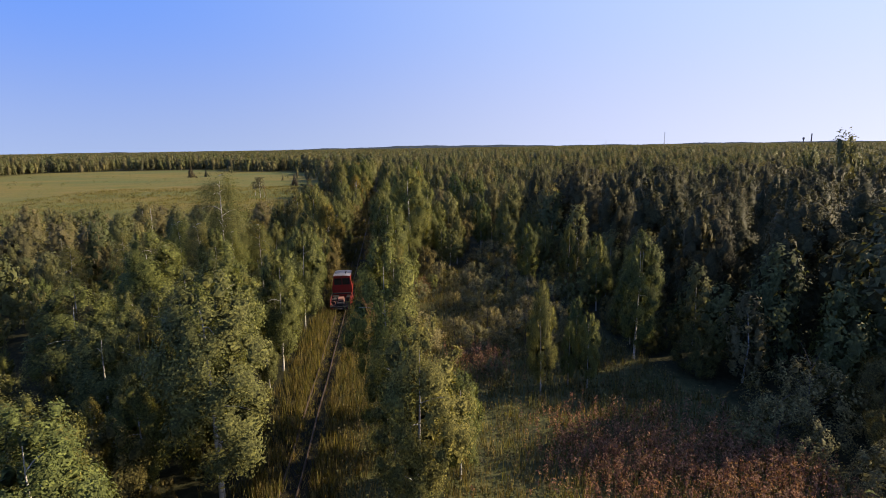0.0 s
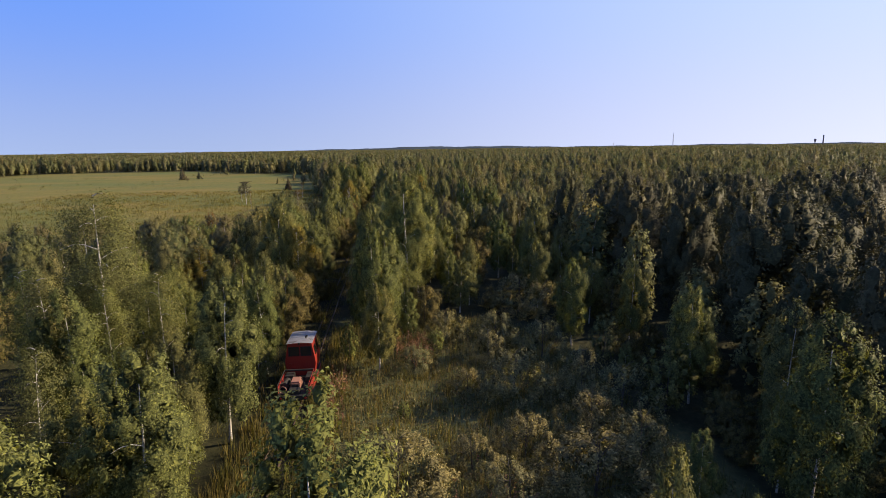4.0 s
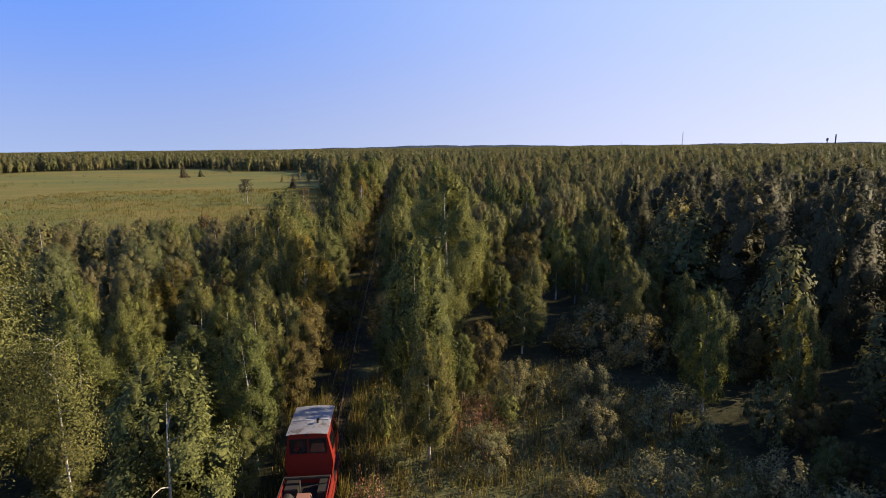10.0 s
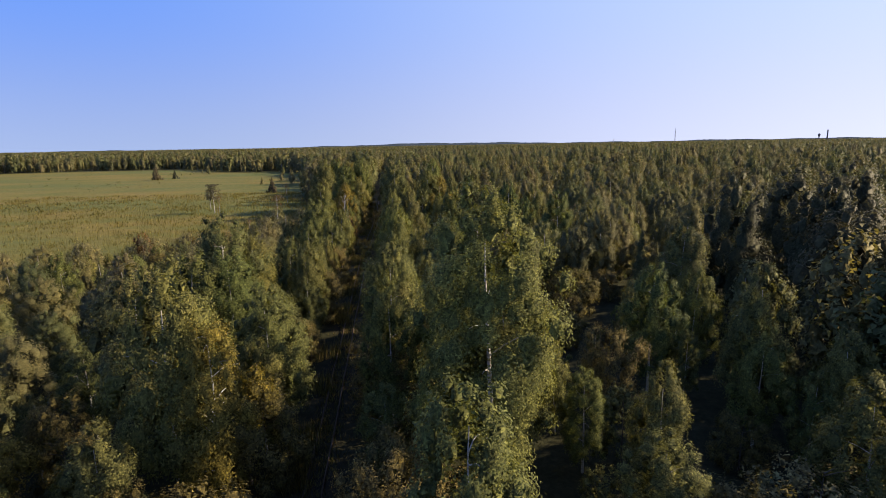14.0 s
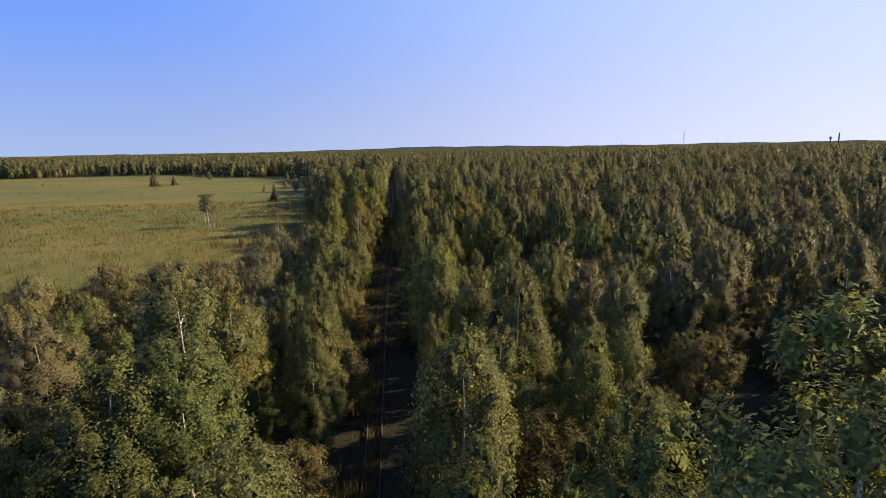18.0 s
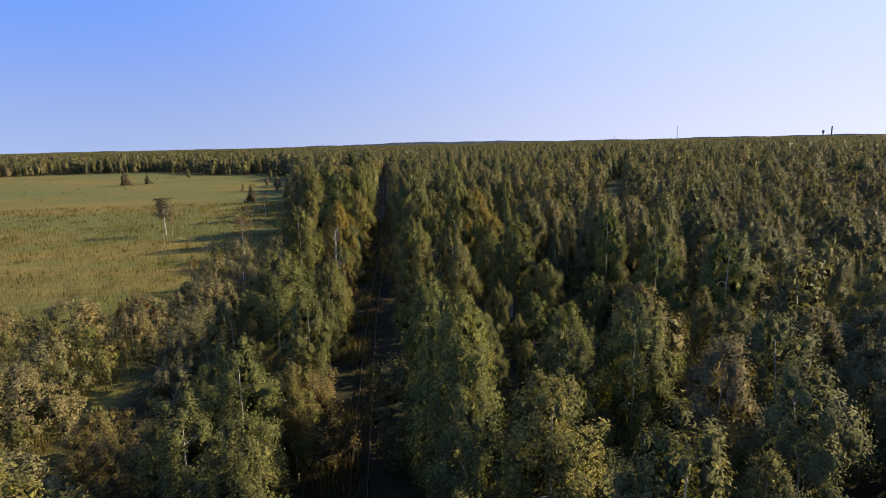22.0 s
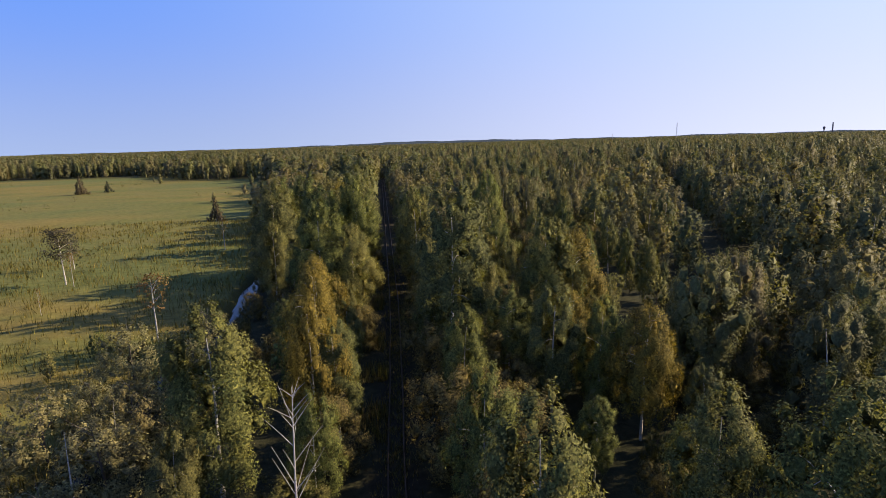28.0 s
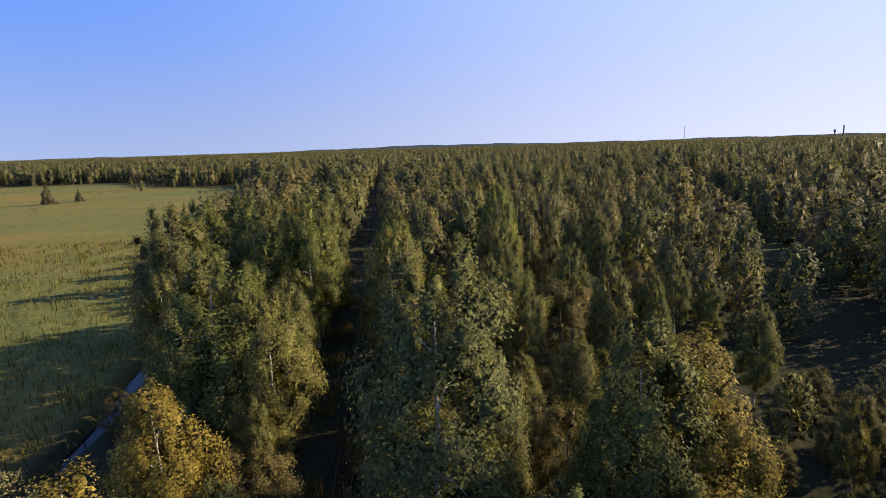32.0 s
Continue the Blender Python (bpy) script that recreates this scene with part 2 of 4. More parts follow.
M_RED = worn_paint("red_paint", (0.27, 0.022, 0.014), (0.10, 0.035, 0.022), 0.45)
M_ROOF = worn_paint("roof_paint", (0.50, 0.50, 0.52), (0.26, 0.22, 0.19), 0.5, 0.0, 2.5, 0.58)
M_ENGINE = worn_paint("engine_cover_paint", (0.36, 0.18, 0.13), (0.15, 0.08, 0.05), 0.5)
M_STEEL = worn_paint("dirty_steel", (0.055, 0.050, 0.046), (0.11, 0.06, 0.035), 0.6, 0.4)
M_DECK = worn_paint("deck_plate", (0.030, 0.026, 0.023), (0.07, 0.045, 0.03), 0.75, 0.2)
M_RAIL = worn_paint("rail_steel", (0.12, 0.085, 0.062), (0.20, 0.10, 0.055), 0.45, 0.6)
M_SLEEPER = worn_paint("old_timber", (0.080, 0.062, 0.045), (0.05, 0.052, 0.028), 0.9)
M_RUBBER = worn_paint("black_rubber", (0.02, 0.02, 0.02), (0.04, 0.038, 0.035), 0.8)
M_MAST = worn_paint("mast_steel", (0.42, 0.40, 0.40), (0.45, 0.16, 0.12), 0.6)
M_BRICK = worn_paint("chimney_brick", (0.16, 0.13, 0.13), (0.10, 0.085, 0.085), 0.9)


def glass_material():
    m = Nodes("cab_glass")
    return m.base((0.015, 0.018, 0.02), 0.05, 0.0, 0.6)


M_GLASS = glass_material()


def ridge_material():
    m = Nodes("hazy_far_ridge")
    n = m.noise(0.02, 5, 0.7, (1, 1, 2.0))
    # distance haze is mixed into the base colour as blue-grey
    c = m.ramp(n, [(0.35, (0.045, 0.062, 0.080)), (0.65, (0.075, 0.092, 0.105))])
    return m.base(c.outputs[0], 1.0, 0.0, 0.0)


M_HAZY_RIDGE = ridge_material()

# ---------------------------------------------------------------- mesh helpers
rng = np.random.default_rng(7)


def mesh_from(name, verts, faces, mat, tone=None, extra=None, normals=None):
    """A mesh of triangles or quads from arrays; tone is a number for each vertex that the leaf materials read."""
    verts, faces = np.asarray(verts, np.float32), np.asarray(faces, np.int32)
    k = faces.shape[1]
    me = bpy.data.meshes.new(name)
    me.vertices.add(len(verts))
    me.vertices.foreach_set("co", verts.ravel())
    me.loops.add(faces.size)
    me.loops.foreach_set("vertex_index", faces.ravel())
    me.polygons.add(len(faces))
    me.polygons.foreach_set("loop_start", np.arange(0, faces.size, k, dtype=np.int32))
    me.update(calc_edges=True)
    for key, values in dict(extra or {}, **({"tone": tone} if tone is not None else {})).items():
        a = me.attributes.new(key, "FLOAT", "POINT")
        a.data.foreach_set("value", np.asarray(values, np.float32))
    if normals is not None:
        a = me.attributes.new("custom_normal", "FLOAT_VECTOR", "POINT")
        a.data.foreach_set("vector", np.asarray(normals, np.float32).ravel())
    me.materials.append(mat)
    return me


def part(name, mesh, parent, label=""):
    """One mesh object under a thing or a part. mesh: a mesh, or (bmesh, material)."""
    if isinstance(mesh, tuple):
        bm, mat = mesh
        mesh = bpy.data.meshes.new(name)
        bm.to_mesh(mesh)
        bm.free()
        mesh.materials.append(mat)
    ob = new(name, mesh)
    ob.parent = parent
    return tagged(ob, label)


def box(bm, lo, hi, bevel=0.0, taper=None):
    """A block between two corners; taper shrinks its top in x and y."""
    lo, hi = Vector(lo), Vector(hi)
    made = bmesh.ops.create_cube(bm, size=1.0)["verts"]
    c, s = (lo + hi) / 2, hi - lo
    for v in made:
        k = taper if taper and v.co.z > 0 else (1, 1)
        v.co = Vector((c.x + v.co.x * s.x * k[0], c.y + v.co.y * s.y * k[1], c.z + v.co.z * s.z))
    if bevel:
        edges = list({e for v in made for e in v.link_edges})
        bmesh.ops.bevel(bm, geom=edges, offset=bevel, segments=2, affect="EDGES")
    return bm


def rod(bm, a, b, r, sides=8, r2=None):
    """A round bar from a to b."""
    a, b = Vector(a), Vector(b)
    d = b - a
    m = Matrix.Translation((a + b) / 2) @ d.to_track_quat("Z", "Y").to_matrix().to_4x4()
    bmesh.ops.create_cone(bm, cap_ends=True, segments=sides, radius1=r, radius2=r if r2 is None else r2, depth=d.length, matrix=m)
    return bm


def tubes(paths, sides):
    """Tapered tubes along polylines: [(points, radii), ...] as arrays of verts and quads."""
    vs, fs, o = [], [], 0
    ang = np.arange(sides) * 2 * math.pi / sides
    for pts, rad in paths:
        pts = np.asarray(pts, float)
        for i, (p, r) in enumerate(zip(pts, rad)):
            d = pts[min(i + 1, len(pts) - 1)] - pts[max(i - 1, 0)]
            d /= np.linalg.norm(d) + 1e-9
            u = np.cross(d, (0.31, 0.95, 0.05))
            u /= np.linalg.norm(u) + 1e-9
            w = np.cross(d, u)
            vs.append(p + r * (np.outer(np.cos(ang), u) + np.outer(np.sin(ang), w)))
        for i in range(len(pts) - 1):
            for j in range(sides):
                k = (j + 1) % sides
                fs.append((o + i * sides + j, o + i * sides + k, o + (i + 1) * sides + k, o + (i + 1) * sides + j))
        o += len(pts) * sides
    return np.concatenate(vs), np.array(fs)


# ---------------------------------------------------------------- trees
def unit(v):
    return v / (np.linalg.norm(v, axis=1)[:, None] + 1e-9)


def leaf_cloud(points, size, tones, hang=0.5, outward=None, smooth=0.4):
    """One small leaf (a slender triangle) at each point: corners, tones and shading normals that follow the crown."""
    n = len(points)
    face = unit(rng.normal(size=(n, 3)))
    out = np.tile((0.0, 0.0, 1.0), (n, 1)) if outward is None else unit(outward)
    face = unit(0.6 * face + out) if outward is not None else np.where((face[:, 2] < 0)[:, None], -face, face)
    d = rng.normal(size=(n, 3))
    d[:, 2] -= hang
    d = unit(d - face * (d * face).sum(1)[:, None])
    e = np.cross(face, d)
    s = np.asarray(size) * rng.uniform(0.65, 1.3, (n, 1))
    v = np.stack([points - 0.5 * d * s + 0.36 * e * s, points - 0.5 * d * s - 0.36 * e * s, points + 0.62 * d * s], 1)
    back = (np.cross(v[:, 1] - v[:, 0], v[:, 2] - v[:, 0]) * out).sum(1) < 0
    v[back] = v[back][:, ::-1]
    nor = unit(smooth * out + (1 - smooth) * np.where((face * out).sum(1)[:, None] < 0, -face, face))
    return v.reshape(-1, 3), np.repeat(tones, 3), np.repeat(nor, 3, axis=0)


def branches(h, r, base, count, shape, rise=0.75, droop=0.6):
    """Start height, azimuth and reach of the limbs of a crown."""
    s = np.sort(rng.uniform(0, 1, count) ** 0.85)
    z = h * (base + (0.985 - base) * s)
    reach = r * shape(s) * rng.uniform(0.72, 1.1, count)
    az = np.arange(count) * 2.4 + rng.uniform(-0.5, 0.5, count)
    return z, az, reach, rise * rng.uniform(0.7, 1.3, count), droop * rng.uniform(0.6, 1.4, count)


def along(br, i, u):
    z, az, reach, rise, droop = br
    return np.stack([np.cos(az[i]) * reach[i] * u, np.sin(az[i]) * reach[i] * u, z[i] + reach[i] * (rise[i] * u - droop[i] * u * u)], -1)


def birch_shape(s):
    return np.clip(1.76 * (s + 0.05) ** 0.44 * (1.03 - s) ** 0.62, 0.08, 1.1)


def round_shape(s):
    return np.clip(1.25 * np.sqrt(np.clip(1 - (1.7 * s - 0.75) ** 2, 0.03, 1)), 0.2, 1.0)


def spruce_shape(s):
    return np.clip(1.05 - s, 0.05, 1.0) * (0.88 + 0.12 * np.cos(40 * s))


def bush_shape(s):
    return np.clip(1.1 - 0.75 * s, 0.2, 1.0)


def ball(fine):
    """Directions and faces of a small ball of 8 or 32 triangles."""
    v = [(1, 0, 0), (-1, 0, 0), (0, 1, 0), (0, -1, 0), (0, 0, 1), (0, 0, -1)]
    f = [(0, 2, 4), (2, 1, 4), (1, 3, 4), (3, 0, 4), (2, 0, 5), (1, 2, 5), (3, 1, 5), (0, 3, 5)]
    if fine:
        mids, g = {}, []

        def mid(a, c):
            k = (min(a, c), max(a, c))
            if k not in mids:
                mids[k] = len(v)
                v.append(tuple((p + q) / 2 for p, q in zip(v[a], v[c])))
            return mids[k]
        for a, c, e in f:
            x, y, z = mid(a, c), mid(c, e), mid(e, a)
            g += [(a, x, z), (x, c, y), (z, y, e), (x, y, z)]
        f = g
    return unit(np.array(v, float)), np.array(f)


BALLS = {0: ball(False), 1: ball(True)}


class Puffs:
    """The clumps of leaves that make up a full crown: centres, radii and the outward direction of each."""

    def __init__(self, h, r, base, shape, count):
        dens = np.linspace(0, 1, 200)
        cum = np.cumsum(shape(dens) + 0.12)
        s = np.interp((np.arange(count) + rng.uniform(0.1, 0.9, count)) / count, cum / cum[-1], dens)
        a = np.arange(count) * 2.39996 + rng.uniform(-0.5, 0.5, count)
        self.h, self.r, self.base, self.shape = h, r, base, shape
        self.turn = rng.uniform(0, 6.28, 3)
        wide = shape(s)
        mean = min(math.sqrt(1.22 * r * h * (1 - base) / count), 0.62 * r)
        self.rad = mean * rng.uniform(0.62, 1.3, count) * (0.42 + 0.58 * wide)
        q = np.maximum(r * wide * self.bulge(a, s) * rng.uniform(0.74, 1.16, count) - 0.60 * self.rad, 0.0)
        self.tall = rng.uniform(1.15, 1.9, count) * (1.0 + 2.2 / count)
        top = h * (base + (0.985 - base) * s)
        self.mid = np.stack([np.cos(a) * q, np.sin(a) * q, np.clip(top, 0.7 * self.rad, h - 0.85 * self.rad * self.tall)], -1)
        self.out = self.crown_normal(self.mid)

    def bulge(self, a, s):
        """How far the crown leans out to each side."""
        return 1.0 + 0.16 * np.sin(2 * a + self.turn[0] + 2 * s) + 0.15 * np.sin(3 * a + self.turn[1] - 5 * s) + 0.12 * np.sin(9 * s + self.turn[2] + a)

    def crown_normal(self, p):
        up = 0.42 * self.r * (0.35 + 1.5 * (p[:, 2] / self.h - self.base) ** 2)
        return unit(np.stack([p[:, 0], p[:, 1], up + 0.02], -1))

    def leaves(self, n, loose, form):
        w = self.rad ** 2
        i = rng.choice(len(w), n, p=w / w.sum())
        d = unit(rng.normal(size=(n, 3)) + 0.8 * self.out[i] + (0.0, 0.0, 0.15))
        k = np.where(rng.uniform(size=n) < loose, rng.uniform(1.0, 1.34, n), rng.uniform(0.62, 1.06, n))
        o = d * (self.rad[i] * k)[:, None]
        o[:, 2] *= self.tall[i]
        return i, self.mid[i] + o, unit(form * d + 0.75 * self.out[i] + (0.0, 0.0, 0.12))

    def body(self, fine, fill, form):
        """The dense inside of each clump."""
        d, f = BALLS[fine]
        k = len(self.rad)
        size = (self.rad * fill)[:, None, None] * rng.uniform(0.6, 1.2, (k, len(d), 1))
        d = np.einsum("kij,vj->kvi", np.linalg.qr(rng.normal(size=(k, 3, 3)))[0], d)
        flip = np.linalg.det(d[:, [0, 2, 4]]) < 0
        d[flip] *= -1
        p = d * size
        p[:, :, 2] *= self.tall[:, None]
        p += self.mid[:, None]
        nv = d * form + 0.75 * self.out[:, None] + np.array((0.0, 0.0, 0.12)) + rng.normal(size=p.shape) * 0.25 * form
        p, nv = p[:, f.ravel()].reshape(-1, 3), unit(nv[:, f.ravel()].reshape(-1, 3))
        return p, np.zeros(len(p)), nv


def crown_arrays(h, r, n, size, shape=birch_shape, base=0.16, count=46, rise=0.75, droop=0.6, hang=0.5, tone_jitter=0.03, core=(0, 0.70), puffs=66, loose=0.28, smooth=0.73, up=0.08, form=0.6):
    """The limbs, and the triangles of the leaves with tone and normal of each corner."""
    br = branches(h, r, base, count, shape, rise, droop)
    if core is None:
        # an open crown: leaves in clumps on the limbs alone
        w = br[2] + 0.10 * r
        i = rng.choice(count, n, p=w / w.sum())
        p = along(br, i, 1.0 - 0.6 * rng.beta(1.0, 1.8, n)) + rng.normal(size=(n, 3)) * (0.13 * r * (0.45 + br[2][i] / r))[:, None]
        p[:, 2] = np.clip(p[:, 2] - np.abs(rng.normal(size=n)) * 0.2 * r * hang, 0.12, h)
        out = unit(np.stack([p[:, 0], p[:, 1], 0.5 * r * (0.2 + p[:, 2] / h)], -1))
        return br, leaf_cloud(p, size, (rng.normal(size=count) * tone_jitter)[i], hang, out)
    crown = Puffs(h, r, base, shape, puffs)
    i, p, nor = crown.leaves(n, loose, form)
    p[:, 2] -= np.abs(rng.normal(size=n)) * 0.07 * r * hang
    nor = unit(nor + (0.0, 0.0, up))
    made = leaf_cloud(p, size, (rng.normal(size=puffs) * tone_jitter)[i], hang, nor, smooth)
    v, t, nn = (np.concatenate(o) for o in zip(made, crown.body(*core, form)))
    nn[3 * n:] = unit(nn[3 * n:] + (0.0, 0.0, up))
    v[:, 2] = np.maximum(v[:, 2], 0.05)
    return br, (v, t, nn)


def trunk_paths(h, radius, br, limbs, lean=0.03):
    k = 9
    t = np.linspace(0, 1, k)
    sway = np.cumsum(rng.normal(size=(k, 2)) * lean * h / k, axis=0)
    sway -= sway[0]
    pts = np.column_stack([sway * t[:, None], t * h * (0.93 if limbs > 9 else 0.84)])
    pts[0, 2] = -0.15
    paths = [(pts, radius * (1.12 - 0.98 * t ** 0.85))]
    for i in np.linspace(0, (len(br[0]) - 1) * (1.0 if limbs > 9 else 0.6), limbs).astype(int):
        u = np.array([0.0, 0.3, 0.55, 0.8])
        q = along(br, np.full(4, i), u)
        q[:, :2] += np.array([np.interp(br[0][i], pts[:, 2], pts[:, 0]), np.interp(br[0][i], pts[:, 2], pts[:, 1])])
        paths.append((q, radius * 0.24 * (1.05 - u)))
    return paths


PROTO = {}


def tree_kind(key, name, label, category, group, h, r, n, size, leaves, bark, trunk_r, limbs=10, **crown):
    """A tree at the origin: an Empty with trunk and crown."""
    ob = tagged(new(name), label, category, group)
    br, (v, tone, nor) = crown_arrays(h, r, n, size, **crown)
    paths = trunk_paths(h, trunk_r, br, limbs)
    if n < 400:
        trunk = part("trunk", mesh_from("trunk", *tubes(paths[:1], 8), bark), ob)
        for p in paths[1:]:
            part("limb", mesh_from("limb", *tubes([(p[0], p[1] * 0.72)], 5), bark), trunk)
    else:
        part("trunk", mesh_from("trunk", *tubes(paths, 5), bark), ob)
    if n > 40:
        part("crown", mesh_from("crown", v, np.arange(len(v)).reshape(-1, 3), leaves, tone, None, nor), ob)
    PROTO[key] = (ob, h, r)
    return ob


USED = set()


def plant(key, x, y, height=None, width=1.0, label=""):
    """Sets a tree of that kind at x, y with that height."""
    ob, h, r = PROTO[key]
    k = (height or h) / h
    m = Matrix.LocRotScale((x, y, ground_z(x, y)), Euler((rng.normal() * 0.025, rng.normal() * 0.025, rng.uniform(0, 6.28))), (k * width, k * width, k))
    if key in USED:
        ob = copy_thing(ob, m)
    else:
        ob.matrix_basis = m
        USED.add(key)
    if label:
        tagged(ob, label)
    return ob


# ---------------------------------------------------------------- the plan: where meadow, forest, track and clearing lie
def lerp(v, *pairs):
    xs, ys = zip(*pairs)
    return np.interp(v, xs, ys)


def inside_meadow(x, y):
    """The open bog: how many metres inside its edge (minus: outside)."""
    x, y = np.asarray(x, float), np.asarray(y, float)
    east = lerp(y, (95, -15.5), (175, -16.0), (200, -21), (275, -30), (345, -46), (370, -60), (460, -150))
    near = lerp(x, (-260, 175), (-150, 150), (-85, 121), (-57, 119), (-43, 113), (-31, 117), (-22, 112), (-16, 104))
    far = lerp(x, (-260, 430), (-200, 440), (-155, 452), (-127, 420), (-60, 366), (-40, 345)) + 7 * np.sin(x * 0.085) + 5 * np.sin(x * 0.21 + 1)
    return np.minimum(np.minimum(east - x, y - near), np.minimum(far - y, (x + 250) * 0.7))


def cut_line(x, y):
    """Distance from the middle of the grassy forest ride that runs off to the north-east."""
    x, y = np.asarray(x, float), np.asarray(y, float)
    mid = 45.0 + (y - 182.0) * 0.46
    return np.where((y > 147) & (y < 268), np.abs(x - mid) * 0.91, 99.0)


def inside_clearing(x, y):
    x, y = np.asarray(x, float), np.asarray(y, float)
    east = lerp(y, (10, 25), (27, 22.5), (40, 20), (55, 17.5), (64, 13))
    return np.minimum(np.minimum(east - x, x - 1.4), 62 - y)


def track_mid(y):
    """Where the middle of the railway lies."""
    return lerp(y, (20, -0.30), (60, -0.34), (118, -0.48), (130, -0.28), (142, 0.06), (156, 0.34), (200, 0.4))


def ditch_mid(y):
    return -14.6 - 0.5 * np.sin(np.asarray(y, float) * 0.11) - 0.35 * np.sin(np.asarray(y, float) * 0.31 + 1)


def ditch_depth(x, y):
    x, y = np.asarray(x, float), np.asarray(y, float)
    d = np.abs(x - ditch_mid(y))
    wide = 0.66 + 0.24 * np.sin(y * 0.23) + lerp(y, (126, 0.25), (138, 0.0))
    ends = np.clip((y - 113) / 5, 0, 1) * np.clip((260 - y) / 8, 0, 1)
    return ends * np.clip(1.5 - d / wide, 0, 1) * 0.9


def ground_z(x, y):
    x, y = np.asarray(x, float), np.asarray(y, float)
    z = 0.10 * np.sin(x * 0.41 + 0.7 * np.sin(y * 0.23)) * np.sin(y * 0.33 + 1.0) + 0.05 * np.sin(x * 1.3 + y * 0.9)
    z = z * np.clip((np.abs(x) - 1.2) / 3.0, 0, 1) - 0.12 * np.clip((np.abs(x) - 1.5) / 3.0, 0, 1)
    z = np.where(np.hypot(x, y) > 700, -0.12, z) - ditch_depth(x, y)
    return z if z.ndim else float(z)


def soft(v, w):
    return np.clip(v / w + 0.5, 0, 1)


# ---------------------------------------------------------------- ground, water, distance
def axis_lines(fine_lo, fine_hi, step, far):
    a = list(np.arange(fine_lo, fine_hi + 0.01, step))
    for sign, start in ((-1, fine_lo), (1, fine_hi)):
        d, v = step, start
        while abs(v) < far:
            d *= 1.13
            v += sign * d
            a.append(float(np.clip(v, -far, far)))
    return np.array(sorted(set(a)))


gx, gy = axis_lines(-30, 26, 0.55, 4900), axis_lines(8, 185, 0.8, 4900)
GX, GY = np.meshgrid(gx, gy)
ii = np.arange(len(gx) * len(gy)).reshape(len(gy), len(gx))
quads = np.stack([ii[:-1, :-1], ii[:-1, 1:], ii[1:, 1:], ii[1:, :-1]], -1).reshape(-1, 4)
wob = 1.6 * np.sin(GX * 0.23 + GY * 0.11) + 1.1 * np.sin(GX * 0.51 - GY * 0.37)
masks = {"meadow": soft(inside_meadow(GX, GY) + wob * 0.5, 3.0).ravel(),
         # nearer than y 190 the ride keeps dark floor colour, standing for its shade
         "clearing": np.maximum(soft(inside_clearing(GX, GY) + wob * 0.4, 2.0), soft(3.0 - cut_line(GX, GY), 2.0) * soft(GY - 190, 12)).ravel(),
         "bed": (soft(1.15 + 0.25 * np.sin(GY * 1.7) - np.abs(GX - track_mid(GY)), 0.8) * (0.62 + 0.25 * np.sin(GY * 0.9 + 2 * np.sin(GY * 0.37)))).ravel()}
ground = new("ground", mesh_from("ground", np.stack([GX, GY, ground_z(GX, GY)], -1).reshape(-1, 3), quads, M_GROUND, None, masks))
for p in ground.data.polygons:
    p.use_smooth = True
tagged(ground, "flat boggy ground with forest floor and yellow-green meadow", "ground", "", "structure")

wy = np.arange(115, 258, 1.2)
wv = np.concatenate([np.stack([ditch_mid(wy) + s * 2.2, wy, np.full(len(wy), -0.62)], -1) for s in (-1, 1)])
k = len(wy)
water = new("water", mesh_from("water", wv, [(i, k + i, k + i + 1, i + 1) for i in range(k - 1)], M_WATER))
tagged(water, "still dark ditch water reflecting the blue sky", "water", "", "structure")

# far wooded ridge on the horizon; its blue tint stands for haze
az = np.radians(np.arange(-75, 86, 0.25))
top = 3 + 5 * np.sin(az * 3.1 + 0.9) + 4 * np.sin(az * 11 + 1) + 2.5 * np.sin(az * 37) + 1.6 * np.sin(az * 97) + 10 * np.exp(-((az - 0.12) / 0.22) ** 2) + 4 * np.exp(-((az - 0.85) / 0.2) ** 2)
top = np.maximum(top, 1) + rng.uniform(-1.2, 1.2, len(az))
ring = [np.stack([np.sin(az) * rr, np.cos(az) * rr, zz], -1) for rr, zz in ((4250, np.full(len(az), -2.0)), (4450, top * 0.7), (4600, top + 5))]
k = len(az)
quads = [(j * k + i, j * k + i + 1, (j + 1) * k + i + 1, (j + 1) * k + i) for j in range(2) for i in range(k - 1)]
tagged(new("backdrop", mesh_from("backdrop", np.concatenate(ring), quads, M_HAZY_RIDGE)), "low wooded ridge on the horizon, tinted blue for haze", "ridge", "", "structure")


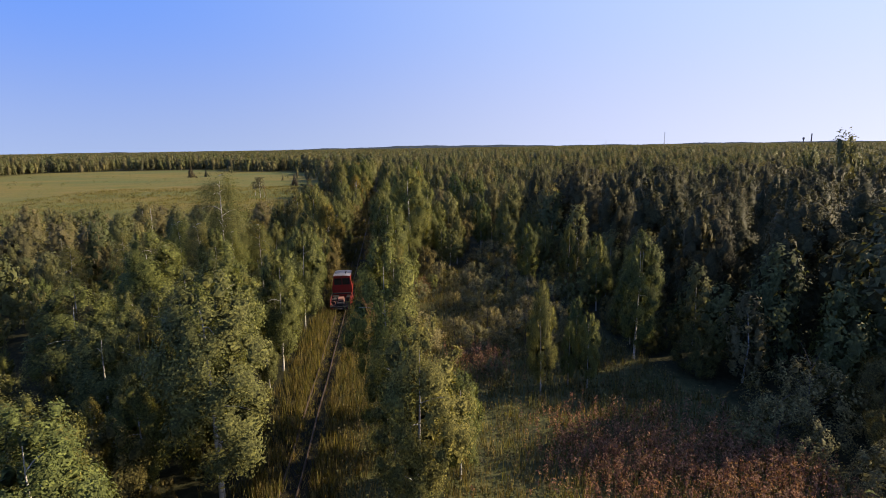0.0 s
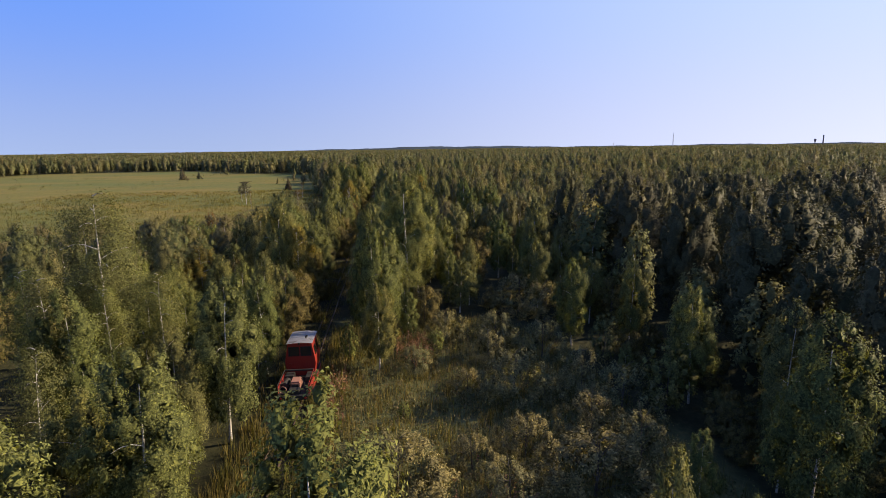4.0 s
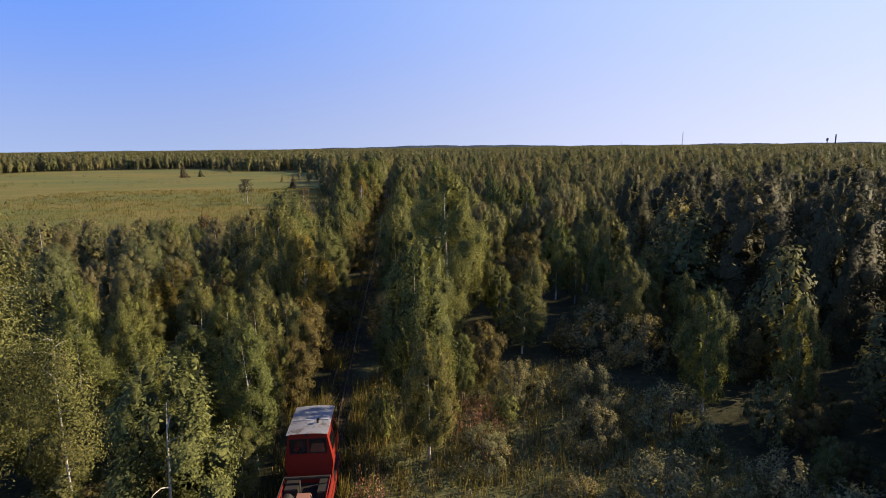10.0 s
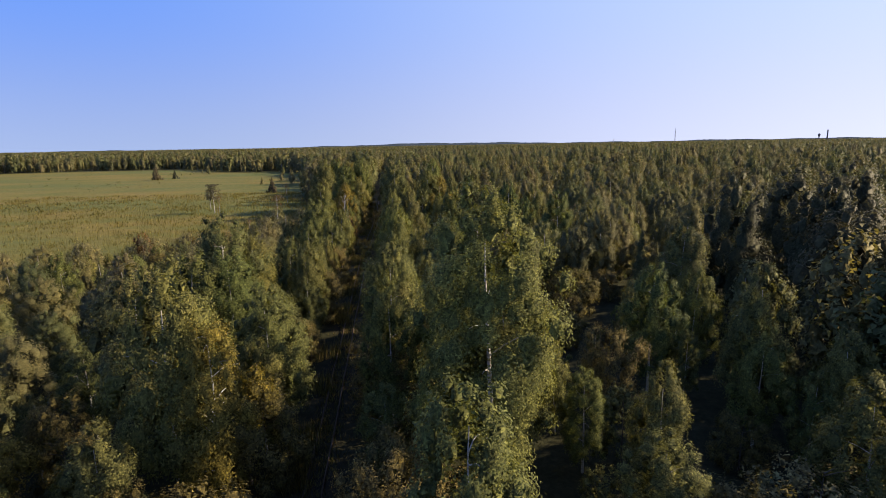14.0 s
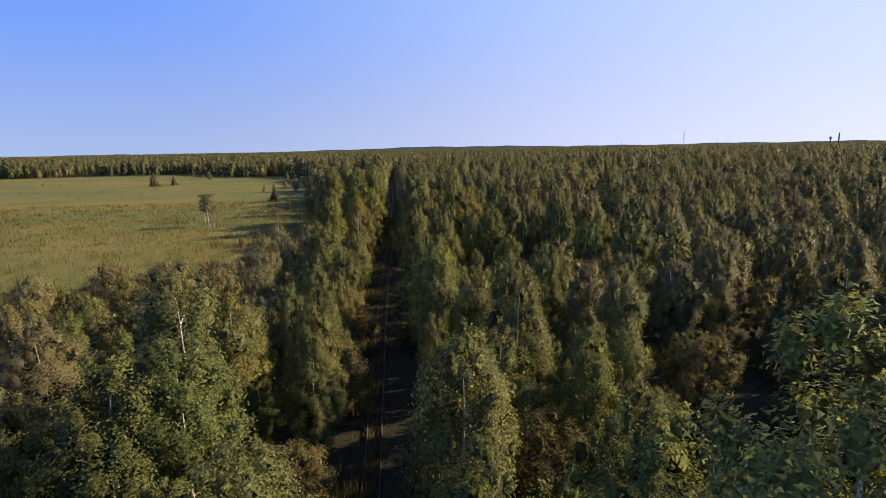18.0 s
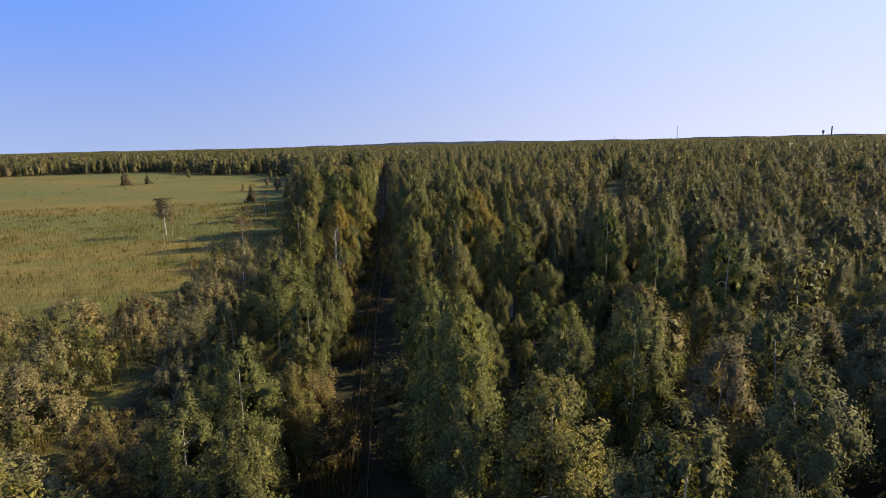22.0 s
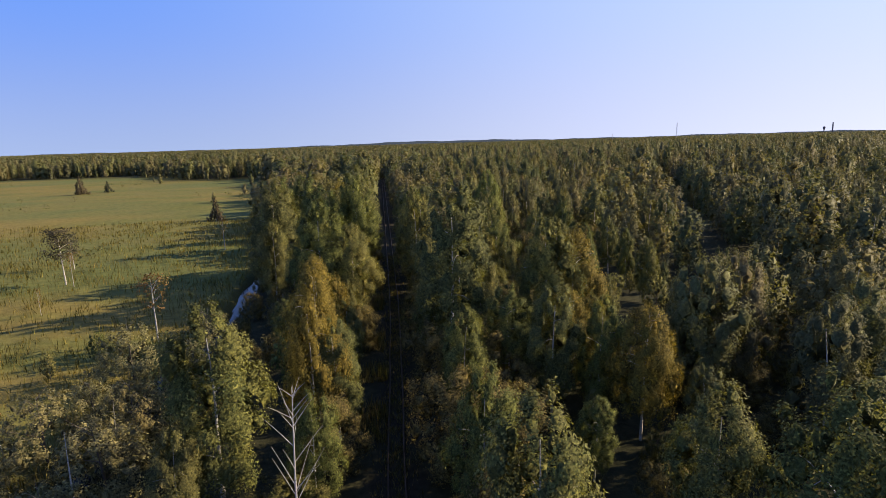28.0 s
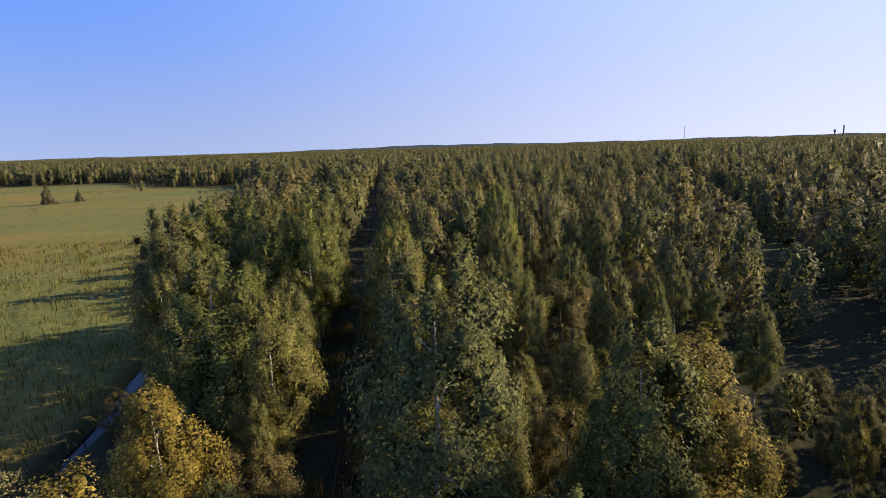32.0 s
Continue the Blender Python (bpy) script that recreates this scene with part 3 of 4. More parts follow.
# ---------------------------------------------------------------- railway
def railway():
    ob = tagged(new("railway_track"), "overgrown narrow-gauge railway track with rusty rails", "railway track")
    for x in (-0.375, 0.375):
        prof = [(-0.05, 0.0), (0.05, 0.0), (0.05, 0.015), (0.012, 0.03), (0.012, 0.09), (0.027, 0.10), (0.027, 0.128), (-0.027, 0.128), (-0.027, 0.10), (-0.012, 0.09), (-0.012, 0.03), (-0.05, 0.015)]
        ys = np.arange(-30, 330, 2.5)
        v = np.concatenate([[(x + float(track_mid(y)) + px + 0.02 * math.sin(y * 0.6 + x), y, 0.05 + pz + 0.012 * math.sin(y * 0.9 + 2 * x)) for px, pz in prof] for y in ys])
        n = len(prof)
        f = [(i * n + j, i * n + (j + 1) % n, (i + 1) * n + (j + 1) % n, (i + 1) * n + j) for i in range(len(ys) - 1) for j in range(n)]
        part("rail", mesh_from("rail", v, f, M_RAIL), ob, "rusty steel rail")
    bm = box(bmesh.new(), (-0.75, -0.11, -0.10), (0.75, 0.11, 0.05), 0.02)
    first = part("sleeper", (bm, M_SLEEPER), ob)
    for i, y in enumerate(np.arange(14, 176, 0.68)):
        s = first if i == 0 else new("sleeper", first.data)
        s.parent = ob
        s.location = (float(track_mid(y)) + rng.normal() * 0.03, y + rng.normal() * 0.03, rng.uniform(-0.125, -0.075))
        s.rotation_euler = (0, rng.normal() * 0.012, rng.normal() * 0.03)
    return ob


railway()


def wheel(parent, x, y):
    bm = rod(bmesh.new(), (x - 0.05, y, 0.46), (x + 0.05, y, 0.46), 0.28, 20)
    w = part("wheel", (bm, M_STEEL), parent)
    s = 1 if x < 0 else -1
    part("flange", (rod(bmesh.new(), (x + s * 0.05, y, 0.46), (x + s * 0.075, y, 0.46), 0.32, 20), M_RAIL), w)
    part("hub", (rod(bmesh.new(), (x - s * 0.12, y, 0.46), (x - s * 0.05, y, 0.46), 0.09, 10), M_STEEL), w)


def rail_car(y0):
    """The red motor trolley; y0 is its rear end, the cab is at its front."""
    car = tagged(new("rail_car"), "red narrow-gauge motor rail car with grey roof standing on the track", "rail vehicle")
    yc0, yc1, top = 2.9, 5.0, 2.95
    part("chassis", (box(box(bmesh.new(), (-0.42, 0.05, 0.5), (-0.28, 5.0, 0.68), 0.015), (0.28, 0.05, 0.5), (0.42, 5.0, 0.68), 0.015), M_STEEL), car)
    part("deck", (box(bmesh.new(), (-0.93, 0.12, 0.68), (0.93, 5.05, 0.76), 0.015), M_DECK), car)
    for x in (-0.375, 0.375):
        for y in (1.0, 4.0):
            wheel(car, x, y)
    for y in (1.0, 4.0):
        part("axle", (rod(bmesh.new(), (-0.5, y, 0.46), (0.5, y, 0.46), 0.045), M_STEEL), car)
    part("side_skirt", (box(bmesh.new(), (-0.95, 1.1, 0.42), (-0.91, 4.9, 0.72), 0.01), M_RED), car)
    part("side_skirt", (box(bmesh.new(), (0.91, 1.1, 0.42), (0.95, 4.9, 0.72), 0.01), M_RED), car)
    # cab walls: a rear wall with a window band, bulging sides, a raked front
    bm = bmesh.new()
    loop = [(-0.82, 0.76), (-0.95, 1.55), (-0.92, 1.85), (-0.74, 2.86)]
    prof = loop + [(-x, z) for x, z in loop[::-1]]
    rows_ = []
    for y in (yc0, yc0 + 0.05, yc1 - 0.2, yc1):
        k_ = 0.985 if y in (yc0, yc1) else 1.0
        rows_.append([bm.verts.new((x * k_, y + (0.22 * (z - 0.76) / -1.9 if y > yc0 + 1 else 0), z)) for x, z in prof])
    for a, b in zip(rows_, rows_[1:]):
        for j in range(len(prof) - 1):
            bm.faces.new((a[j], a[j + 1], b[j + 1], b[j]))
    bm.faces.new(rows_[0])
    bm.faces.new(rows_[-1][::-1])
    bmesh.ops.recalc_face_normals(bm, faces=bm.faces)
    cab = part("cab", (bm, M_RED), car, "red painted steel driver's cab")
    roof_bm = bmesh.new()
    n = 9
    grid = [[roof_bm.verts.new((x, y, top - 0.0 - 0.06 * (x / 0.8) ** 2 + up)) for x in np.linspace(-0.80, 0.80, n)] for y in (yc0 - 0.12, yc0 + 0.3, yc1 - 0.1, yc1 + 0.08) for up in (0.0,)]
    for a, b in zip(grid, grid[1:]):
        for j in range(n - 1):
            roof_bm.faces.new((a[j], a[j + 1], b[j + 1], b[j]))
    made = bmesh.ops.solidify(roof_bm, geom=roof_bm.faces[:], thickness=0.06)
    roof = part("roof", (roof_bm, M_ROOF), car, "faded light-grey sheet roof")
    part("roof_rib", (box(bmesh.new(), (-0.70, yc0 + 0.92, top - 0.06), (0.70, yc0 + 0.97, top + 0.02), 0.008), M_ROOF), roof)
    part("exhaust_pipe", (rod(rod(bmesh.new(), (0.30, yc0 + 0.7, top - 0.15), (0.30, yc0 + 0.7, top + 0.14), 0.045), (0.30, yc0 + 0.7, top + 0.13), (0.42, yc0 + 0.62, top + 0.19), 0.05), M_STEEL), roof)
    part("roof_lamp", (rod(box(bmesh.new(), (-0.08, yc0 - 0.06, top - 0.14), (0.02, yc0 + 0.02, top - 0.03), 0.012), (-0.03, yc0 - 0.09, top - 0.085), (-0.03, yc0 - 0.05, top - 0.085), 0.05, 12), M_STEEL), roof)
    for x in (-0.37, 0.37):
        w = part("rear_window", (box(bmesh.new(), (x - 0.30, yc0 - 0.012, 2.08), (x + 0.30, yc0 + 0.02, 2.62), 0.01), M_GLASS), cab)
        fr = bmesh.new()
        for lo, hi in (((x - 0.34, 2.04), (x + 0.34, 2.08)), ((x - 0.34, 2.62), (x + 0.34, 2.66)), ((x - 0.34, 2.08), (x - 0.30, 2.62)), ((x + 0.30, 2.08), (x + 0.34, 2.62))):
            box(fr, (lo[0], yc0 - 0.022, lo[1]), (hi[0], yc0 + 0.01, hi[1]), 0.005)
        part("window_frame", (fr, M_RUBBER), cab)
    part("tail_lamp", (rod(bmesh.new(), (-0.62, yc0 - 0.05, 1.55), (-0.62, yc0 + 0.01, 1.55), 0.06, 12), M_RED), cab)
    for s in (-1, 1):
        bm = bmesh.new()
        for y in (yc0 + 0.25, yc0 + 1.1):
            q = [bm.verts.new((s * (0.915 if z < 2.2 else 0.815), y + dy, z)) for dy, z in ((0, 2.0), (0.62, 2.0), (0.58, 2.56), (0, 2.56))]
            bm.faces.new(q if s > 0 else q[::-1])
        bmesh.ops.solidify(bm, geom=bm.faces[:], thickness=0.015 * s)
        part("side_window", (bm, M_GLASS), cab)
        part("mirror", (rod(box(bmesh.new(), (s * 1.12 - 0.03, yc1 - 0.5, 1.95), (s * 1.12 + 0.03, yc1 - 0.46, 2.2), 0.01), (s * 0.9, yc1 - 0.45, 2.1), (s * 1.1, yc1 - 0.48, 2.1), 0.012), M_STEEL), cab)
    # open rear platform with the engine, its pipes, hand rails and a tool frame
    eng = part("engine_cover", (box(bmesh.new(), (-0.28, 0.75, 0.76), (0.30, 1.65, 1.22), 0.04, (0.92, 0.95)), M_ENGINE), car, "faded pinkish-red engine cover")
    part("lid", (box(bmesh.new(), (-0.24, 0.82, 1.22), (0.26, 1.55, 1.27), 0.015), M_ENGINE), eng)
    part("grille", (box(bmesh.new(), (-0.2, 0.725, 0.86), (0.22, 0.755, 1.12), 0.01), M_STEEL), eng)
    part("fuel_tank", (rod(bmesh.new(), (-0.62, 0.9, 0.98), (-0.62, 1.7, 0.98), 0.2, 16), M_STEEL), car)
    part("tool_box", (box(bmesh.new(), (0.42, 1.8, 0.76), (0.88, 2.7, 1.1), 0.02), M_STEEL), car)
    part("crossbeam", (box(bmesh.new(), (-0.9, 2.3, 1.3), (0.9, 2.42, 1.4), 0.02), M_STEEL), car)
    for x in (-0.88, 0.88):
        part("post", (rod(bmesh.new(), (x, 2.36, 0.74), (x, 2.36, 1.32), 0.03), M_STEEL), car)
        rail = bmesh.new()
        for a, b in (((x, 0.2, 0.74), (x, 0.2, 1.35)), ((x, 1.3, 0.74), (x, 1.3, 1.35)), ((x, 0.18, 1.35), (x, 2.4, 1.38)), ((x, 0.18, 1.05), (x, 2.4, 1.05))):
            rod(rail, a, b, 0.02, 6)
        part("hand_rail", (rail, M_RED if x > 0 else M_STEEL), car)
    for x in (-0.91, 0.91):
        part("side_board", (box(bmesh.new(), (x - 0.02, 0.3, 0.77), (x + 0.02, 2.85, 1.18), 0.01), M_RED), car, "red painted steel side board")
    part("tool_box", (box(bmesh.new(), (-0.82, 1.95, 0.77), (-0.3, 2.6, 1.15), 0.02), M_STEEL), car, "dark steel toolbox")
    part("gearbox", (box(bmesh.new(), (-0.3, 0.22, 0.77), (0.32, 0.68, 1.0), 0.03), M_STEEL), car, "oily dark gearbox housing")
    part("support_arm", (rod(bmesh.new(), (0.25, 1.5, 1.2), (0.78, 0.6, 0.8), 0.022), M_STEEL), car)
    part("support_arm", (rod(bmesh.new(), (-0.3, 1.5, 1.2), (-0.8, 0.5, 1.3), 0.022), M_STEEL), car)
    hoop = bmesh.new()
    for i in range(16):
        a, b = i * math.pi / 8, (i + 1) * math.pi / 8
        rod(hoop, (-0.62 + 0.2 * math.cos(a), 0.35, 1.0 + 0.2 * math.sin(a)), (-0.62 + 0.2 * math.cos(b), 0.35, 1.0 + 0.2 * math.sin(b)), 0.022, 6)
    part("hand_wheel", (hoop, M_ENGINE), car)
    part("buffer_beam", (box(bmesh.new(), (-0.85, 0.0, 0.48), (0.85, 0.12, 0.76), 0.02), M_STEEL), car)
    part("coupler", (rod(box(bmesh.new(), (-0.16, -0.16, 0.5), (0.16, 0.0, 0.66), 0.02), (-0.22, -0.2, 0.62), (0.22, -0.2, 0.62), 0.025), M_STEEL), car)
    for x in (-0.7, 0.7):
        part("marker_lamp", (rod(bmesh.new(), (x, -0.04, 0.62), (x, 0.0, 0.62), 0.07, 12), M_RED), car)
    car.location = (float(track_mid(y0)), y0, 0.0)
    return car


rail_car(46.7)

# ---------------------------------------------------------------- kinds of trees
for i in range(4):
    downy = i > 1
    tree_kind(f"fine{i}", "downy_birch" if downy else "silver_birch", "bushy downy birch with pale trunk and fresh green leaves" if downy else "slender silver birch with white trunk and drooping olive-green leaves",
              "birch tree", "downy birches along the railway" if downy else "silver birches along the railway",
              7.6 + 0.3 * i, 1.5 + 0.08 * (i % 3), 17500, 0.078, M_DOWNY if downy else M_BIRCH, M_BARK, 0.085, 5, count=40, puffs=60 + 9 * i, core=(1, 0.60), smooth=0.58, loose=0.22, form=0.5)
tree_kind("alder0", "grey_alder", "bushy grey alder with dark green leaves", "alder tree", "alders of the forest", 6.2, 1.7, 14000, 0.08, M_ALDER, M_GREYBARK, 0.075, 8, core=(1, 0.56), shape=round_shape, base=0.1, hang=0.1, droop=0.3)
tree_kind("alder1", "grey_alder", "bushy grey alder with dark green leaves", "alder tree", "alders of the forest", 5.2, 1.6, 12500, 0.078, M_ALDER, M_GREYBARK, 0.07, 8, core=(1, 0.56), shape=round_shape, base=0.08, hang=0.1, droop=0.3)
tree_kind("aspen", "aspen", "tall bright green aspen beside the railway", "aspen tree", "tall trees beside the railway", 12.4, 2.5, 48000, 0.082, M_ASPEN, M_BARK, 0.15, 8, base=0.10, count=80, hang=0.3, core=(1, 0.60), puffs=130, smooth=0.5)
tree_kind("tallbirch", "tall_birch", "tall thin-crowned birch turning yellow-brown", "birch tree", "", 13.2, 2.5, 36000, 0.078, M_BIRCH, M_BARK, 0.13, 18, core=None, base=0.34, count=60)
tree_kind("grove", "grove_birch", "birch with long bare white trunk and small high crown", "birch tree", "white-stemmed birches", 9.2, 1.55, 9500, 0.074, M_BIRCH, M_BARK, 0.095, 12, core=None, base=0.45, count=44)
tree_kind("yellow", "yellow_birch", "birch with yellow autumn leaves beside the railway", "birch tree", "yellow birches", 7.3, 1.65, 17000, 0.078, M_YELLOW, M_BARK, 0.085, 12, count=56, core=(1, 0.56))
tree_kind("bare", "bare_birch", "leafless birch with white trunk and bare limbs", "birch tree", "leafless birches", 7.2, 1.5, 30, 0.1, M_BIRCH, M_BARK, 0.07, 30, count=36, droop=0.1, rise=1.1)
tree_kind("thin", "sparse_birch", "thin meadow birch with few rusty leaves on a white trunk", "birch tree", "birches in the meadow", 5.2, 1.3, 330, 0.17, M_RUST, M_BARK, 0.07, 16, core=None, base=0.45, count=26, droop=0.25, rise=0.9)
tree_kind("bogpine", "bog_pine", "small bog pine with pale bare lower trunk", "pine tree", "trees in the meadow", 5.8, 1.5, 1500, 0.17, M_NEEDLE, M_BARK, 0.09, 8, core=None, shape=round_shape, base=0.42, count=40, hang=0.2, droop=0.3)
tree_kind("spruce", "young_spruce", "dark green young spruce in the meadow", "spruce tree", "spruces in the meadow", 5.0, 1.7, 2200, 0.18, M_NEEDLE, M_GREYBARK, 0.09, 4, shape=spruce_shape, base=0.06, count=60, rise=0.1, droop=0.2, hang=0.2, puffs=60)
tree_kind("sapling", "birch_sapling", "low birch sapling with small green leaves", "sapling", "saplings", 2.6, 0.75, 2000, 0.058, M_BIRCH, M_GREYBARK, 0.03, 6, base=0.12, count=24)
tree_kind("rust", "rowan_sapling", "small sapling with rusty orange autumn leaves", "sapling", "rust-coloured saplings", 2.6, 0.8, 2000, 0.058, M_RUST, M_BARK, 0.04, 8, base=0.2, count=24)
tree_kind("willow", "willow_bush", "rounded grey-green willow bush in the clearing", "bush", "willow bushes", 2.2, 1.5, 6500, 0.062, M_WILLOW, M_GREYBARK, 0.04, 14, shape=bush_shape, base=0.05, count=40, core=(0, 0.5), hang=0.0, droop=0.1, rise=1.0)
tree_kind("mast", "dead_birch_stem", "bare white dead birch stem without crown", "dead tree", "dead birch stems", 6.0, 0.1, 10, 0.1, M_BIRCH, M_BARK, 0.075, 0, count=12)

# ---------------------------------------------------------------- trees at their places: kind, x, y, height, width
PLACED = [
    ("tallbirch", -9.6, 46.0, 13.2, 1.0), ("fine1", -9.0, 41.5, 9.0, 0.9), ("grove", -10.4, 42.6, 9.4, 0.9), ("grove", -11.6, 38.6, 8.2, 0.9), ("grove", -13.4, 41.0, 8.6, 0.9), ("grove", -12.6, 44.6, 9.2, 1.0), ("grove", -8.0, 37.2, 7.8, 0.9), ("grove", -18.2, 47.4, 8.0, 1.0), ("grove", -20.6, 43.5, 7.6, 1.0), ("grove", -6.4, 45.2, 8.6, 0.9), ("mast", -16.0, 44.6, 6.2, 1.0), ("grove", -8.2, 43.4, 8.4, 0.8),
    ("fine0", 4.5, 51.9, 6.2, 0.85), ("fine1", 4.3, 55.0, 8.4, 0.95), ("aspen", 6.9, 68.4, 12.7, 1.08), ("fine2", 5.0, 61.5, 8.8, 1.0),
    ("fine1", 4.2, 27.3, 9.2, 1.0), ("fine0", 4.3, 23.6, 7.9, 1.15), ("fine1", 5.2, 19.0, 7.7, 1.1), ("fine3", 7.2, 21.6, 5.2, 1.1), ("fine2", -4.9, 29.9, 8.9, 1.05), ("fine1", -4.4, 25.5, 7.7, 1.05), ("fine3", -7.6, 27.6, 7.0, 1.1), ("fine0", 13.0, 29.2, 8.7, 0.75), ("fine1", -12.6, 29.5, 7.2, 1.5), ("fine2", -9.4, 25.6, 6.6, 1.35), ("fine0", -6.4, 22.4, 6.9, 1.25), ("fine3", -9.2, 20.4, 7.0, 1.5), ("fine0", -12.4, 23.0, 7.0, 1.4),
    ("fine1", 20.2, 58.4, 4.2, 1.0), ("fine1", 20.9, 33.8, 8.0, 0.95), ("fine0", 15.1, 30.5, 5.2, 0.75), ("fine3", 17.0, 34.5, 7.4, 0.8), ("fine2", 16.2, 30.1, 4.6, 0.8),
    ("fine3", -4.4, 56.1, 7.8, 1.0), ("fine2", -2.9, 43.4, 8.3, 1.0), ("fine1", -5.4, 69.0, 9.0, 1.0), ("yellow", -3.6, 68.5, 7.9, 0.9), ("fine0", -3.3, 54.7, 9.2, 1.0),
    ("fine2", 21.9, 59.6, 5.4, 1.0), ("willow", 18.3, 61.6, 3.2, 1.1), ("fine1", 22.5, 44.9, 6.2, 1.0), ("fine0", 21.0, 78.7, 8.2, 1.1), ("fine1", 20.4, 72.0, 7.5, 1.0),
    ("fine3", 20.3, 68.3, 8.0, 1.0), ("fine1", 5.3, 114.2, 7.6, 1.0), ("fine2", 18.8, 112.5, 7.2, 1.0), ("fine0", 18.4, 106.4, 7.4, 1.0), ("yellow", -4.6, 143.4, 7.0, 1.1),
    ("fine3", -3.8, 106.1, 7.6, 1.0), ("rust", -18.6, 122.0, 3.2, 1.0), ("fine0", 8.5, 113.5, 6.0, 1.0), ("fine2", 14.9, 113.0, 5.0, 1.0), ("fine3", 3.6, 110.6, 9.2, 1.0),
    ("fine2", -4.3, 97.9, 7.2, 1.0), ("yellow", -4.0, 137.9, 7.6, 1.0), ("yellow", -3.9, 133.2, 7.2, 0.85), ("bare", -3.5, 124.9, 7.4, 0.9), ("fine0", -3.4, 128.5, 6.8, 1.0), ("mast", -12.4, 129.0, 5.2, 0.8),
    ("thin", -18.0, 151.2, 5.4, 1.0), ("bogpine", -36.0, 172.5, 6.2, 1.0), ("spruce", -33.8, 222.5, 5.0, 0.9), ("spruce", -104.8, 311.0, 6.5, 1.2), ("spruce", -99.0, 318.0, 4.2, 1.2),
    ("fine1", 19.6, 137.5, 7.0, 1.0), ("fine3", 29.0, 139.7, 6.8, 1.1), ("fine2", 3.6, 141.5, 11.4, 1.05), ("aspen", 13.3, 177.4, 10.6, 0.9), ("fine1", 3.1, 121.3, 7.4, 1.05),
    ("thin", -23.2, 189.0, 4.6, 0.9), ("mast", -31.8, 85.0, 7.4, 0.9), ("mast", -13.3, 134.2, 3.6, 0.6), ("bogpine", -39.5, 181.0, 4.2, 0.8), ("thin", -31.5, 160.1, 2.4, 0.6),
    ("thin", -19.0, 135.3, 3.0, 0.6), ("thin", -34.5, 171.2, 3.6, 0.6), ("sapling", -20.2, 147.0, 2.4, 1.0), ("sapling", -16.8, 127.0, 3.0, 1.0), ("sapling", -22.0, 144.5, 2.0, 0.9),
    ("rust", -3.0, 121.0, 4.2, 1.0), ("willow", 12.6, 46.6, 2.0, 1.1), ("willow", 16.6, 46.2, 2.1, 0.8), ("willow", 12.0, 52.4, 1.6, 1.0), ("willow", 16.0, 52.8, 1.9, 1.0), ("willow", 16.8, 63.8, 2.4, 1.2),
    ("willow", 9.4, 57.0, 1.7, 1.0), ("willow", 22.4, 21.8, 2.0, 1.0), ("willow", 25.5, 23.6, 2.6, 1.0), ("alder1", 26.6, 19.4, 3.4, 1.2), ("alder0", 28.6, 22.6, 4.2, 1.1), ("alder1", 27.2, 26.0, 3.6, 1.1), ("alder0", 30.5, 25.4, 4.6, 1.1), ("willow", 24.6, 17.8, 1.8, 1.1), ("willow", 11.8, 40.6, 1.5, 1.1), ("willow", 15.5, 41.5, 1.7, 1.0), ("willow", 10.3, 36.9, 1.4, 1.2),
    ("sapling", 2.4, 53.5, 3.2, 0.7), ("fine3", 6.6, 57.6, 6.6, 1.0), ("alder0", 8.0, 60.2, 5.4, 1.0), ("yellow", -8.5, 22.5, 4.2, 0.8),
]
taken = {}


def claim(x, y, gap):
    """True where no tree stands nearer than gap; the place is then taken."""
    cx, cy = int(x // 3), int(y // 3)
    for i in (cx - 1, cx, cx + 1):
        for j in (cy - 1, cy, cy + 1):
            for px, py in taken.get((i, j), ()):
                if (px - x) ** 2 + (py - y) ** 2 < gap * gap:
                    return False
    taken.setdefault((cx, cy), []).append((x, y))
    return True


for key, x, y, h, w in PLACED:
    taken.setdefault((int(x // 3), int(y // 3)), []).append((x, y))
    plant(key, x, y, h, w)


def wanted_height(x, y):
    """The height of the forest at a place, before chance."""
    h = 7.0 + 0.8 * math.sin(x * 0.13 + 2) * math.sin(y * 0.09) + 1.6 * float(np.clip((y - 150) / 120, 0, 1))
    if x > 20 and y < 118:
        h += 4.6 * float(np.clip((x - (27 if y < 66 else 24)) / 6, 0, 1)) * float(np.clip((94 - y) / 14, 0, 1))
    if x > 20 and y < 24:
        h = 4.6
    if x < -12 and y < 120:
        h -= 0.6
    if -16 < x < 0 and y > 150:
        h += 1.6 * float(np.clip((y - 150) / 12, 0, 1)) * float(np.clip((260 - y) / 60, 0, 1))
    if x < -8.3 and 84 < y < 156:
        h *= float(lerp(y, (84, 1.0), (96, 0.75), (105, 0.55), (116, 0.42), (140, 0.42)))
    return h


def open_place(x, y):
    """True where no forest tree grows."""
    if y < 335 and abs(x) < 2.55 + 0.4 * math.sin(y * 0.37) * (1 if x > 0 else 0.6):
        return True
    if inside_meadow(x, y) > -0.5 or ditch_depth(x, y) > 0.05 or cut_line(x, y) < 2.7:
        return True
    return (inside_clearing(x, y) > -1.0 and y > 9) or (19 < x < 34 and -8 < y < 24)


near_kinds = ["fine0", "fine1", "fine2", "fine3"]
